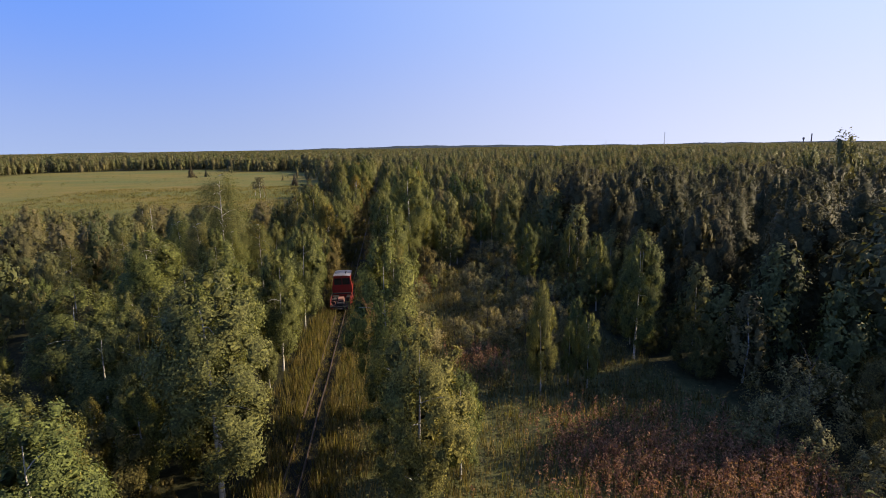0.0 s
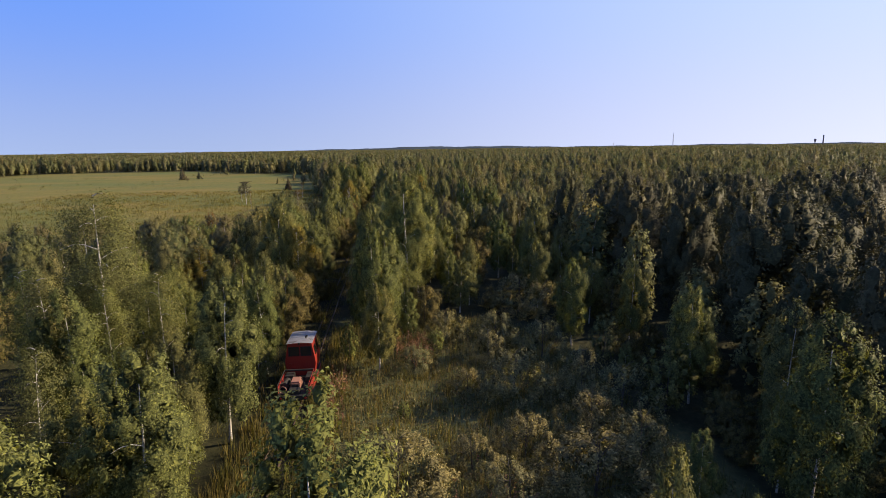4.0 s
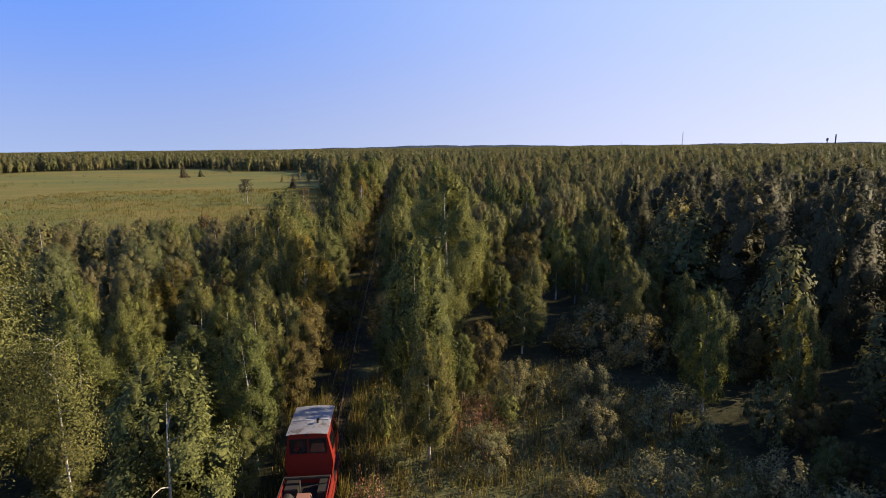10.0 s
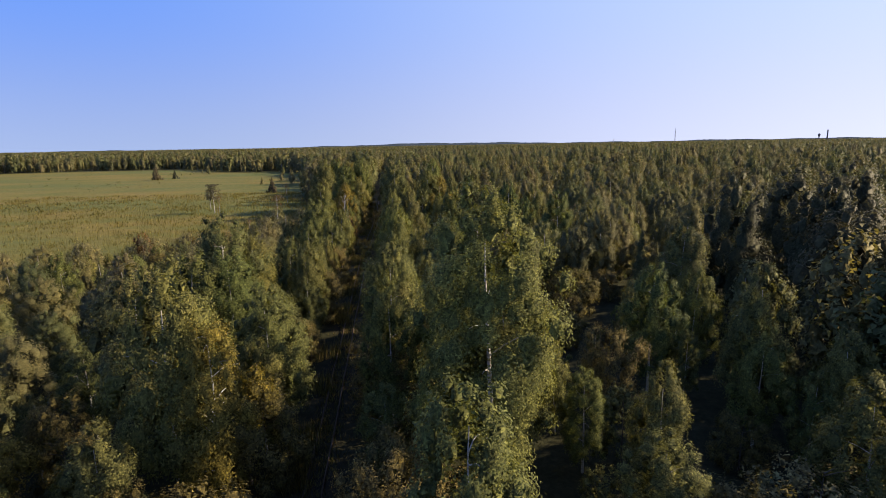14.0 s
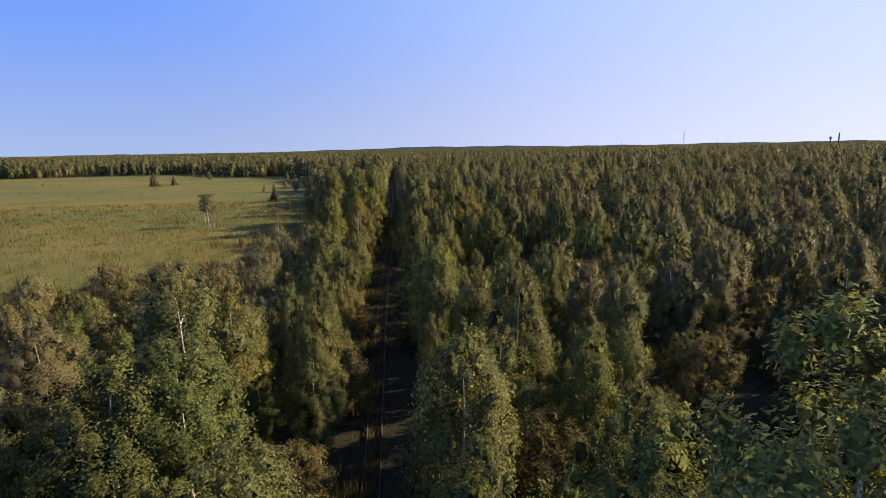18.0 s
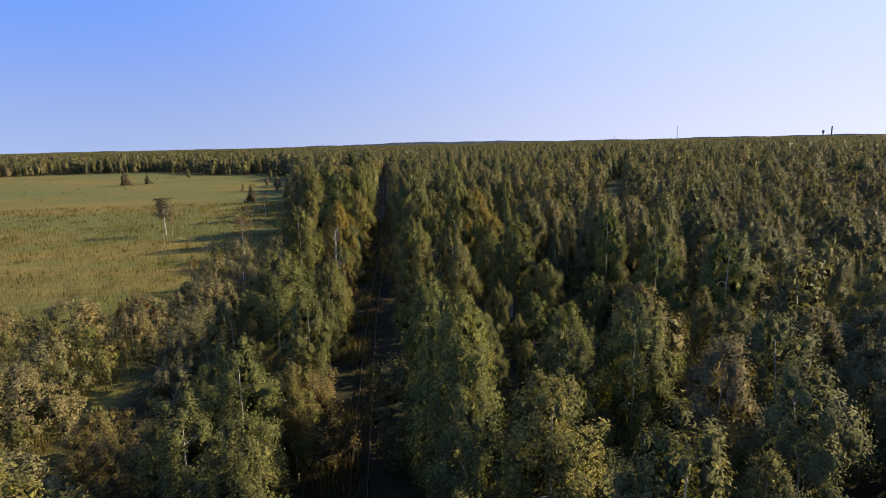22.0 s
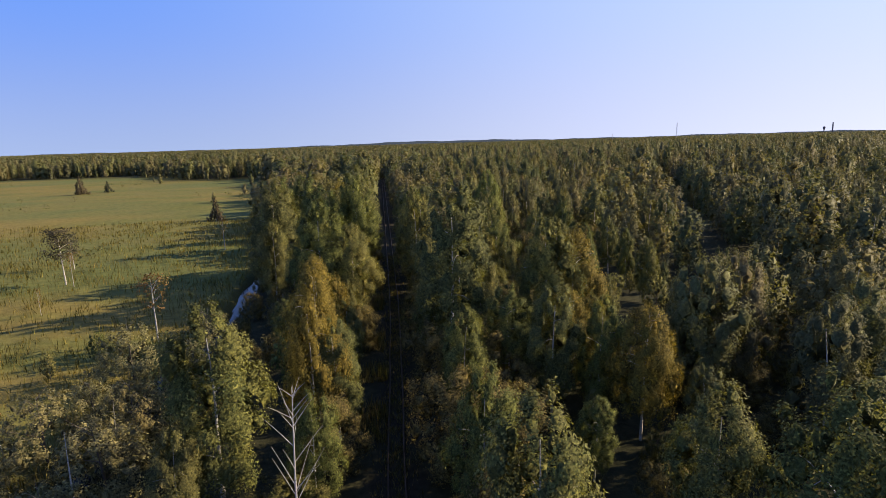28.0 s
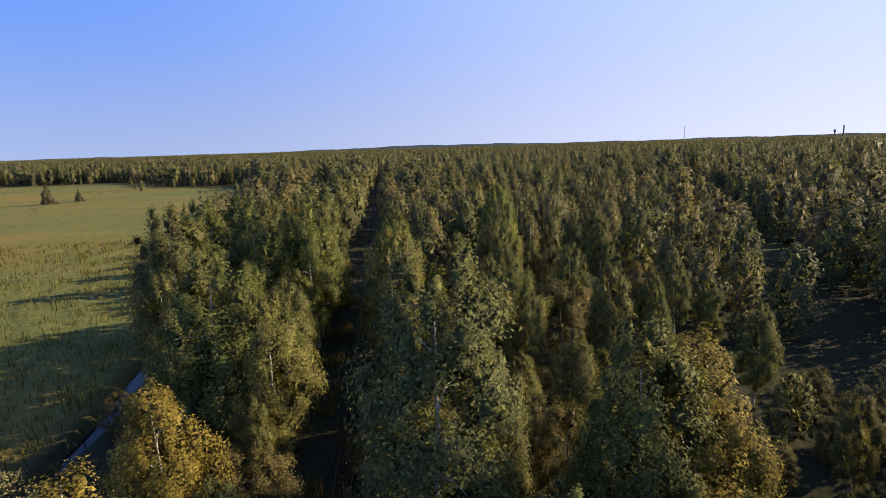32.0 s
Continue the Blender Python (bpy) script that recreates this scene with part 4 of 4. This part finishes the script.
for side in (-1, 1):
    for q in range(64):
        y = 60 + q * 1.9 + rng.uniform(-0.7, 0.7) if side > 0 else 50 + q * 2.0 + rng.uniform(-0.7, 0.7)
        x = side * (3.0 + rng.uniform(-0.3, 0.45))
        if claim(x, y, 1.5):
            plant(near_kinds[rng.integers(4)] if rng.uniform() < 0.8 else "alder1", x, y, wanted_height(x, y) * rng.uniform(0.6 if side < 0 else 0.82, 1.12), rng.uniform(0.9, 1.2))
for gxi in range(9):
    for gyi in range(59):
        x, y = -13.6 + (gxi + 0.5) * 2.95 + rng.uniform(-1.2, 1.2), 6.0 + (gyi + 0.5) * 2.95 + rng.uniform(-1.2, 1.2)
        if open_place(x, y) or (x < -12.0 and y > 112) or (-14.5 < x < -6.3 and 33 < y < 46.5 and rng.uniform() < 0.5) or not claim(x, y, 1.95):
            continue
        h = wanted_height(x, y) * rng.uniform(0.68, 1.24)
        if rng.uniform() < 0.12:
            h *= 0.6
        pick = rng.uniform()
        if x < -8.3 and 96 < y < 156:
            plant("alder1" if pick < 0.5 else "sapling" if pick < 0.8 else "willow", x, y, h * (1 if pick < 0.8 else 0.6), rng.uniform(0.9, 1.2))
        elif pick < 0.14:
            plant("alder%d" % rng.integers(2), x, y, h * 0.82, rng.uniform(0.9, 1.15))
        else:
            plant("yellow" if pick > 0.965 else near_kinds[rng.integers(4)], x, y, h, rng.uniform(1.0, 1.36))

# young growth in the gaps
for i in range(620):
    x, y = rng.uniform(-13.5, 27), rng.uniform(8, 178)
    if not open_place(x, y) and not (x < -8.3 and 96 < y < 156) and not (x < -6 and 33 < y < 46) and claim(x, y, 1.75):
        plant("sapling" if rng.uniform() < 0.4 else "alder%d" % rng.integers(2), x, y, rng.uniform(2.2, 4.4), rng.uniform(0.9, 1.3))
# saplings and bushes scattered over the clearing and the near edge of the meadow
for i in range(60):
    x, y = rng.uniform(3.5, 24), rng.uniform(28, 62)
    if inside_clearing(x, y) > 0.5 and claim(x, y, 2.2):
        plant("sapling" if rng.uniform() < 0.55 else "willow", x, y, rng.uniform(0.9, 2.0), rng.uniform(0.9, 1.4))
for i in range(70):
    x, y = rng.uniform(-46, -16), rng.uniform(106, 124)
    d = float(inside_meadow(x, y))
    if -3 < d < 9 - 0.12 * abs(x + 16) and x < float(ditch_mid(y)) - 1.6 and claim(x, y, 1.4):
        plant("rust" if rng.uniform() < 0.16 else "sapling" if rng.uniform() < 0.6 else "willow", x, y, rng.uniform(1.2, 3.0), rng.uniform(0.8, 1.3))
# bushes on the banks of the ditch and at the near edge of the bog
for i in range(24):
    y = 112 + i * 1.5 + rng.uniform(-0.4, 0.4)
    x = float(ditch_mid(y)) + (1.5 + rng.uniform(0, 1.0)) * (1 if i % 3 else -1)
    if claim(x, y, 0.9):
        plant("willow", x, y, rng.uniform(1.3, 2.5), rng.uniform(0.8, 1.2), "rounded grey-green willow bush on the ditch bank")
for i in range(60):
    x, y = rng.uniform(-30, -16.5), rng.uniform(104, 117)
    if inside_meadow(x, y) < 7 and claim(x, y, 1.5):
        plant("sapling" if rng.uniform() < 0.6 else "alder1", x, y, rng.uniform(1.6, 3.4), rng.uniform(1.0, 1.5))


# ---------------------------------------------------------------- the woods farther off
# leaves, leaf size, fill of the clumps, clumps, smoothness, lift, form, spacing of the trees; from near woods to the horizon
TIERS = [(9600, 0.092, 0.64, 60, 0.68, 0.12, 0.42, 3.25), (3400, 0.155, 0.66, 44, 0.74, 0.14, 0.40, 3.25), (1150, 0.27, 0.68, 26, 0.80, 0.16, 0.36, 3.3),
         (210, 0.50, 0.72, 12, 0.84, 0.2, 0.34, 3.7), (30, 1.1, 0.9, 5, 0.88, 0.3, 0.3, 5.2), (8, 1.7, 1.0, 3, 0.9, 0.4, 0.3, 14.0)]
CELL = {0: 15.0, 1: 15.0, 2: 30.0, 3: 60.0, 4: 150.0, 5: 400.0}


def template(tier, conifer, share=1.0):
    n, size, fill, puffs, smooth, up, form, _ = TIERS[tier]
    base, rise, droop = (0.03, 0.2, 0.3) if conifer else (0.08, 0.75, 0.6)
    return crown_arrays(8.0, 1.35 if conifer else 1.72, int(n * share), size / math.sqrt(share), spruce_shape if conifer else birch_shape, base, 40, rise, droop, 0.3, 0.02,
                        (1 if tier == 0 else 0, fill), puffs, smooth=smooth, up=up, form=form)[1]


TEMPL = [[template(tier, c == 4) for c in range(5)] for tier in range(len(TIERS))]
LOOSE = [[template(tier, c == 4, 0.4) for c in range(5)] for tier in range(len(TIERS))]
EDGE = [[] for _ in TIERS]
STEMS = []


def grown(crown, x, y, h, w):
    """A crown of the library turned, scaled and set at its place."""
    v, tone, nor = crown
    a = rng.uniform(0, 6.28)
    c, s, k = math.cos(a), math.sin(a), h / 8.0
    o = np.stack([(v[:, 0] * c - v[:, 1] * s) * k * w + x, (v[:, 0] * s + v[:, 1] * c) * k * w + y, v[:, 2] * k - 0.1], -1)
    return o, tone + rng.uniform(), np.stack([nor[:, 0] * c - nor[:, 1] * s, nor[:, 0] * s + nor[:, 1] * c, nor[:, 2]], -1)


def chance_height():
    """How much higher or lower than its neighbours a tree of the woods is."""
    u = rng.uniform()
    return rng.uniform(0.42, 0.62) if u < 0.16 else rng.uniform(1.15, 1.38) if u > 0.91 else rng.uniform(0.74, 1.14)


def joined(items, mat):
    v, t, m = (np.concatenate([it[q] for it in items]) for q in range(3))
    return mesh_from("woods", v, np.arange(len(v)).reshape(-1, 3), mat, t, None, m)


class Patch:
    """A square piece of closed woods, about seven metres high."""

    def __init__(self, tier, tall=False):
        step, cell, items, self.stems = TIERS[tier][7] * (1.16 if tall else 1.0), CELL[tier], [], []
        crowns = TEMPL[0] if tall else TEMPL[tier]
        k = int(cell / step)
        step = cell / k
        for i in range(k):
            for j in range(k):
                if rng.uniform() < (0.05 if tall else 0.10):
                    continue
                x, y = ((q + 0.5 + rng.uniform(-0.40, 0.40)) * step - cell / 2 for q in (i, j))
                h = rng.uniform(9.4, 12.7) if tall else 7.0 * chance_height()
                pick = rng.integers(4) if tall else 4 if rng.uniform() < (0.07 if tier < 3 else 0.22) else rng.integers(4)
                items.append(grown(crowns[pick], x, y, h, rng.uniform(0.82, 1.22) * (0.9 if tall else 1.0)))
                self.stems.append((x, y, h * 0.8))
        self.mesh = joined(items, M_SHADED_TALLWOODS if tall else M_WOODS if tier < 3 else M_FARWOODS)


PATCHES = [[Patch(tier) for _ in range(n)] for tier, n in enumerate((2, 3, 2, 2, 2, 1))]
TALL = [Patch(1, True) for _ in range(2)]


def sparse(x0, y0, tier, cell, lod):
    """Single trees where the woods meet open land; the nearest are trees of their own."""
    k = int(cell / TIERS[tier][7])
    for i in range(k):
        for j in range(k):
            x, y = x0 + (i + 0.5 + rng.uniform(-0.42, 0.42)) * cell / k, y0 + (j + 0.5 + rng.uniform(-0.42, 0.42)) * cell / k
            if -13.9 < x < 13.0 and 6 < y < 180 or open_place(x, y) or not claim(x, y, 1.3):
                continue
            high = wanted_height(x, y) * chance_height()
            if tier == 0 and abs(x) < 24 and 0 < y < 185:
                plant("alder%d" % rng.integers(2) if rng.uniform() < 0.2 else near_kinds[rng.integers(4)], x, y, high, rng.uniform(0.85, 1.15))
                continue
            EDGE[lod].append(grown(LOOSE[lod][4 if rng.uniform() < (0.07 if tier < 3 else 0.22) else rng.integers(4)], x, y, high, rng.uniform(0.85, 1.2)))
            if tier < 2 and rng.uniform() < 0.5:
                STEMS.append((x, y, high * 0.8))


def patch(x, y, tier, tall):
    kinds = TALL if tall else PATCHES[tier]
    kind = kinds[rng.integers(len(kinds))]
    turn, high, wide = int(rng.integers(4)), 1.0 if tall else wanted_height(x, y) / 7.0, 1.1 if tall else 1.0
    # tall patches: leaf colour darkened to stand for shade
    ob = tagged(new("woods", kind.mesh), "tall woods with leaf colour darkened for shade" if tall else "dense green birch woods with scattered darker conifers", "forest", "", "stuff")
    ob.matrix_basis = Matrix.LocRotScale((x, y, 0), Euler((0, 0, turn * math.pi / 2)), (wide, wide, high))
    if tier < 2 and not tall:
        c, s = ((1, 0), (0, 1), (-1, 0), (0, -1))[turn]
        STEMS.extend((x + p * c - q * s, y + p * s + q * c, h * high) for p, q, h in kind.stems if rng.uniform() < 0.45)


def forest(x0, x1, y0, y1, tier, lod=0):
    """Fills a stretch of land with woods: whole patches inside, smaller ones and single trees along its edges."""
    cell = CELL[tier]
    for i in range(round((x1 - x0) / cell)):
        for j in range(round((y1 - y0) / cell)):
            x, y = x0 + (i + 0.5) * cell, y0 + (j + 0.5) * cell
            near = 1 if tier == 0 and abs(x) > 42 else tier
            if near > 1 and abs(x) - cell > 0.92 * (y + cell) + 14:
                continue
            marks = range(-5, 6, 5 if cell > 100 else 2)
            grid = [(x + u * cell / 10, y + v * cell / 10) for u in marks for v in marks]
            shut = sum(open_place(p, q) for p, q in grid)
            mine = x < 29 and any(abs(p - x) < cell / 2 and abs(q - y) < cell / 2 for _, p, q, _, _ in PLACED)
            if shut == len(grid):
                continue
            if not shut and not mine:
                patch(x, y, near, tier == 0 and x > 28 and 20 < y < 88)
            elif tier in (2, 3):
                forest(x - cell / 2, x + cell / 2, y - cell / 2, y + cell / 2, tier - 1, max(lod, tier))
            else:
                sparse(x - cell / 2, y - cell / 2, near, cell, max(lod, near, 1))


forest(13, 73, -44, 181, 0)
forest(-74, -14, -44, 181, 0)
forest(-14, 16, -39, 6, 0)
forest(-164, -74, 31, 181, 2)
forest(73, 163, 31, 181, 2)
forest(-104, 166, 181, 301, 2)
forest(-344, -104, 61, 301, 3)
forest(166, 346, 121, 301, 3)
forest(-404, 436, 301, 481, 3)
forest(-600, 600, 481, 781, 4)
forest(-1350, 1350, 781, 1381, 4)
forest(-2400, 2400, 1381, 3781, 5)
# single trees that stand out into the far side of the bog
for i in range(420):
    x, y = rng.uniform(-245, -30), rng.uniform(250, 445)
    d = float(inside_meadow(x, y))
    if 0 < d < 34 and rng.uniform() < 0.75 * math.exp(-d / 11):
        EDGE[3].append(grown(TEMPL[3][4 if rng.uniform() < 0.35 else rng.integers(4)], x, y, rng.uniform(2.2, 6.0), rng.uniform(0.9, 1.3)))
for tier, items in enumerate(EDGE):
    if items:
        tagged(new("woods", joined(items, M_WOODS if tier < 3 else M_FARWOODS)), "loose edge of the birch woods with single trees", "forest", "", "stuff")
v, f = tubes([([(x, y, -0.1), (x + rng.normal() * 0.12, y + rng.normal() * 0.12, h * 0.5), (x + rng.normal() * 0.25, y + rng.normal() * 0.25, h)], (0.06, 0.045, 0.018)) for x, y, h in STEMS], 4)
tagged(new("woods_stems", mesh_from("woods_stems", v, f, M_BARK)), "white birch stems of the dense woods", "tree stems", "", "stuff")


# ---------------------------------------------------------------- grass, sedge and herbs
def blades(x, y, height, lean, width, tones):
    """One slender blade at each place."""
    n = len(x)
    a = rng.uniform(0, 6.28, n)
    b = a + 1.57 + rng.normal(size=n) * 0.4
    z = ground_z(x, y) - 0.03
    base = np.stack([x, y, z], -1)
    side = np.stack([np.cos(a), np.sin(a), np.zeros(n)], -1) * width[:, None] / 2
    tip = base + np.stack([np.cos(b) * lean, np.sin(b) * lean, height], -1)
    v = np.stack([base - side, base + side, tip], 1)
    nor = unit(np.stack([np.cos(b) * 0.3, np.sin(b) * 0.3, np.ones(n)], -1) + rng.normal(size=(n, 3)) * 0.25)
    back = (np.cross(v[:, 1] - v[:, 0], v[:, 2] - v[:, 0]) * nor).sum(1) < 0
    v[back] = v[back][:, ::-1]
    return v.reshape(-1, 3), np.repeat(tones, 3), np.repeat(nor, 3, axis=0)


def clumps(x, y, per, spread):
    k = len(x)
    return np.repeat(x, per) + rng.normal(size=k * per) * spread, np.repeat(y, per) + rng.normal(size=k * per) * spread, np.repeat(rng.uniform(size=k), per)


def stuff(name, arrays, mat, label, category):
    v, t, nor = arrays
    return tagged(new(name, mesh_from(name, v, np.arange(len(v)).reshape(-1, 3), mat, t, None, nor)), label, category, "", "stuff")


# pale grass beside the rails
n = 5200
x = rng.choice([-1, 1], n) * (0.62 + np.abs(rng.normal(size=n)) * 1.15)
y = rng.uniform(15, 178, n)
x, y, t = clumps(x, y, 14, 0.17)
keep = (np.abs(x) > 0.5) & (np.abs(x) < 4.2) & ((y < 60) | (x < 0) & (np.sin(y * 0.9 + 1.3 * np.sin(y * 0.31)) > 0.15))
x, y, t = x[keep], y[keep], t[keep]
made = blades(x, y, rng.uniform(0.35, 1.0, len(x)), rng.uniform(0.05, 0.35, len(x)), rng.uniform(0.02, 0.055, len(x)), t)
stuff("tall_grass", made, M_GRASS, "tall pale yellow-green grass beside the rails", "grass")
n = 3400
x, y, t = clumps(rng.normal(size=n) * 0.42, rng.uniform(15, 178, n), 9, 0.12)
x = x + track_mid(y)
made = blades(x, y, rng.uniform(0.10, 0.34, len(x)) * lerp(y, (45, 0.8), (62, 1.0)), rng.uniform(0.02, 0.18, len(x)), rng.uniform(0.02, 0.045, len(x)), t)
stuff("short_grass", made, M_GRASS, "short grass between the rails", "grass")

# herbs of the clearing and of the forest ride
n = 9000
x, y = rng.uniform(1.4, 29, n), rng.uniform(14, 63, n)
keep = inside_clearing(x, y) > 0
x, y, t = clumps(x[keep], y[keep], 12, 0.24)
p = np.stack([x, y, ground_z(x, y) + np.abs(rng.normal(size=len(x))) * 0.32 + 0.05], -1)
made = leaf_cloud(p, 0.105, t, 0.0)
stuff("green_herbs", made, M_HERB, "low green herbs and nettles of the clearing", "herbs")
n = 3800
x, y = rng.uniform(1.3, 27, n), rng.uniform(15, 62, n)
keep = inside_clearing(x, y) > 0
x, y, t = clumps(x[keep], y[keep], 11, 0.2)
made = blades(x, y, rng.uniform(0.4, 1.0, len(x)), rng.uniform(0.05, 0.3, len(x)), rng.uniform(0.02, 0.05, len(x)), t)
stuff("meadow_grass", made, M_GRASS, "tufts of dry grass in the clearing", "grass")

# dry fireweed stands
spots = [(17.5, 21.0, 3.0, 2.6, 900), (20.5, 19.0, 2.2, 2.0, 420), (14.0, 22.5, 1.5, 1.8, 260), (10.2, 34.6, 1.0, 1.8, 170), (6.9, 54.5, 0.8, 1.4, 90), (1.9, 46.8, 0.4, 1.6, 60)]
xs, ys = (np.concatenate([s[i] + rng.normal(size=s[4]) * s[i + 2] for s in spots]) for i in (0, 1))
keep = inside_clearing(xs, ys) > 0
xs, ys = xs[keep], ys[keep]
top = rng.uniform(0.7, 1.35, len(xs))
per = 26
u = rng.uniform(0.15, 1.0, len(xs) * per)
p = np.stack([np.repeat(xs, per) + rng.normal(size=len(u)) * 0.055, np.repeat(ys, per) + rng.normal(size=len(u)) * 0.055, np.repeat(top, per) * u], -1)
p[:, 2] += ground_z(p[:, 0], p[:, 1])
made = leaf_cloud(p, 0.085, np.repeat(rng.uniform(size=len(xs)), per), -1.6)
stuff("dry_fireweed", made, M_FIREWEED, "stand of faded red-brown fireweed stalks", "wild flowers")

# sedge of the bog, thick near the ditch and thinning out
n = 6500
y = 104 + 120 * rng.uniform(size=n) ** 1.6
x = -16 - 95 * rng.uniform(size=n) ** 1.5
keep = inside_meadow(x, y) > -1.5
x, y, t = clumps(x[keep], y[keep], 9, 0.75)
far = 1 + np.clip((y - 130) / 70, 0, 2.2)
made = blades(x, y, rng.uniform(0.3, 0.75, len(x)), rng.uniform(0.05, 0.3, len(x)), rng.uniform(0.03, 0.06, len(x)) * far, t)
stuff("bog_sedge", made, M_SEDGE, "yellow-green sedge tussocks of the bog meadow", "sedge")
# low scrub in rows over the bog
n = 620
x, y = rng.uniform(-240, -18, n), rng.uniform(120, 440, n)
keep = (inside_meadow(x, y) > 2) & (np.sin(y * 0.075 + 0.5 * np.sin(x * 0.03)) + 0.5 * np.sin(x * 0.11) > rng.uniform(-0.3, 1.5, n))
x, y, t = clumps(x[keep], y[keep], 20, 0.5)
p = np.stack([x, y, rng.uniform(0, 1.0, len(x)) ** 1.2 * (0.8 + 1.5 * np.repeat(rng.uniform(size=keep.sum()), 20))], -1)
made = leaf_cloud(p, 0.32, t, 0.0)
stuff("bog_scrub", made, M_WOODS, "low scrub and birch seedlings scattered over the bog", "scrub")


# ---------------------------------------------------------------- far landmarks
def radio_mast(x, y, height, wide):
    ob = tagged(new("radio_mast"), "thin lattice radio mast on the horizon", "radio mast", "radio masts")
    bm = bmesh.new()
    corner = [(wide * math.cos(q), wide * math.sin(q)) for q in (0.5, 2.6, 4.7)]
    for cx, cy in corner:
        rod(bm, (cx, cy, 0), (cx * 0.5, cy * 0.5, height), wide * 0.16, 5)
    part("legs", (bm, M_MAST), ob)
    bm = bmesh.new()
    for i in range(16):
        z0, z1 = height * i / 16, height * (i + 1) / 16
        for j in range(3):
            s0, s1 = 1 - 0.5 * i / 16, 1 - 0.5 * (i + 1) / 16
            p, q = corner[j], corner[(j + 1) % 3]
            rod(bm, (p[0] * s0, p[1] * s0, z0), (q[0] * s1, q[1] * s1, z1), wide * 0.09, 4)
    part("bracing", (bm, M_MAST), ob)
    part("antenna", (rod(bmesh.new(), (0, 0, height), (0, 0, height * 1.08), wide * 0.12, 6), M_MAST), ob)
    ob.location = (x, y, 0)


radio_mast(750, 1425, 44, 1.5)
radio_mast(647, 1576, 22, 1.0)


def chimney(x, y, height):
    ob = tagged(new("factory_chimney"), "dark factory chimney on the horizon", "chimney")
    part("shaft", (rod(bmesh.new(), (0, 0, 0), (0, 0, height), 1.9, 20, 1.4), M_BRICK), ob)
    part("rim", (rod(bmesh.new(), (0, 0, height), (0, 0, height + 1.0), 1.7, 20), M_BRICK), ob)
    part("platform", (rod(bmesh.new(), (0, 0, height * 0.8), (0, 0, height * 0.8 + 0.5), 2.1, 20), M_MAST), ob)
    ob.location = (x, y, 0)


chimney(1148, 1387, 34)


def water_tower(x, y, height):
    ob = tagged(new("water_tower"), "dark water tower with round tank on the horizon", "water tower")
    part("shaft", (rod(bmesh.new(), (0, 0, 0), (0, 0, height * 0.8), 1.3, 16, 1.1), M_BRICK), ob)
    part("tank", (rod(bmesh.new(), (0, 0, height * 0.72), (0, 0, height), 1.8, 20, 3.0), M_BRICK), ob)
    part("roof", (rod(bmesh.new(), (0, 0, height), (0, 0, height + 1.8), 3.1, 20, 0.3), M_BRICK), ob)
    ob.location = (x, y, 0)


water_tower(1134, 1398, 24)
for key in set(PROTO) - USED:
    for o in (*PROTO[key][0].children_recursive, PROTO[key][0]):
        bpy.data.objects.remove(o)
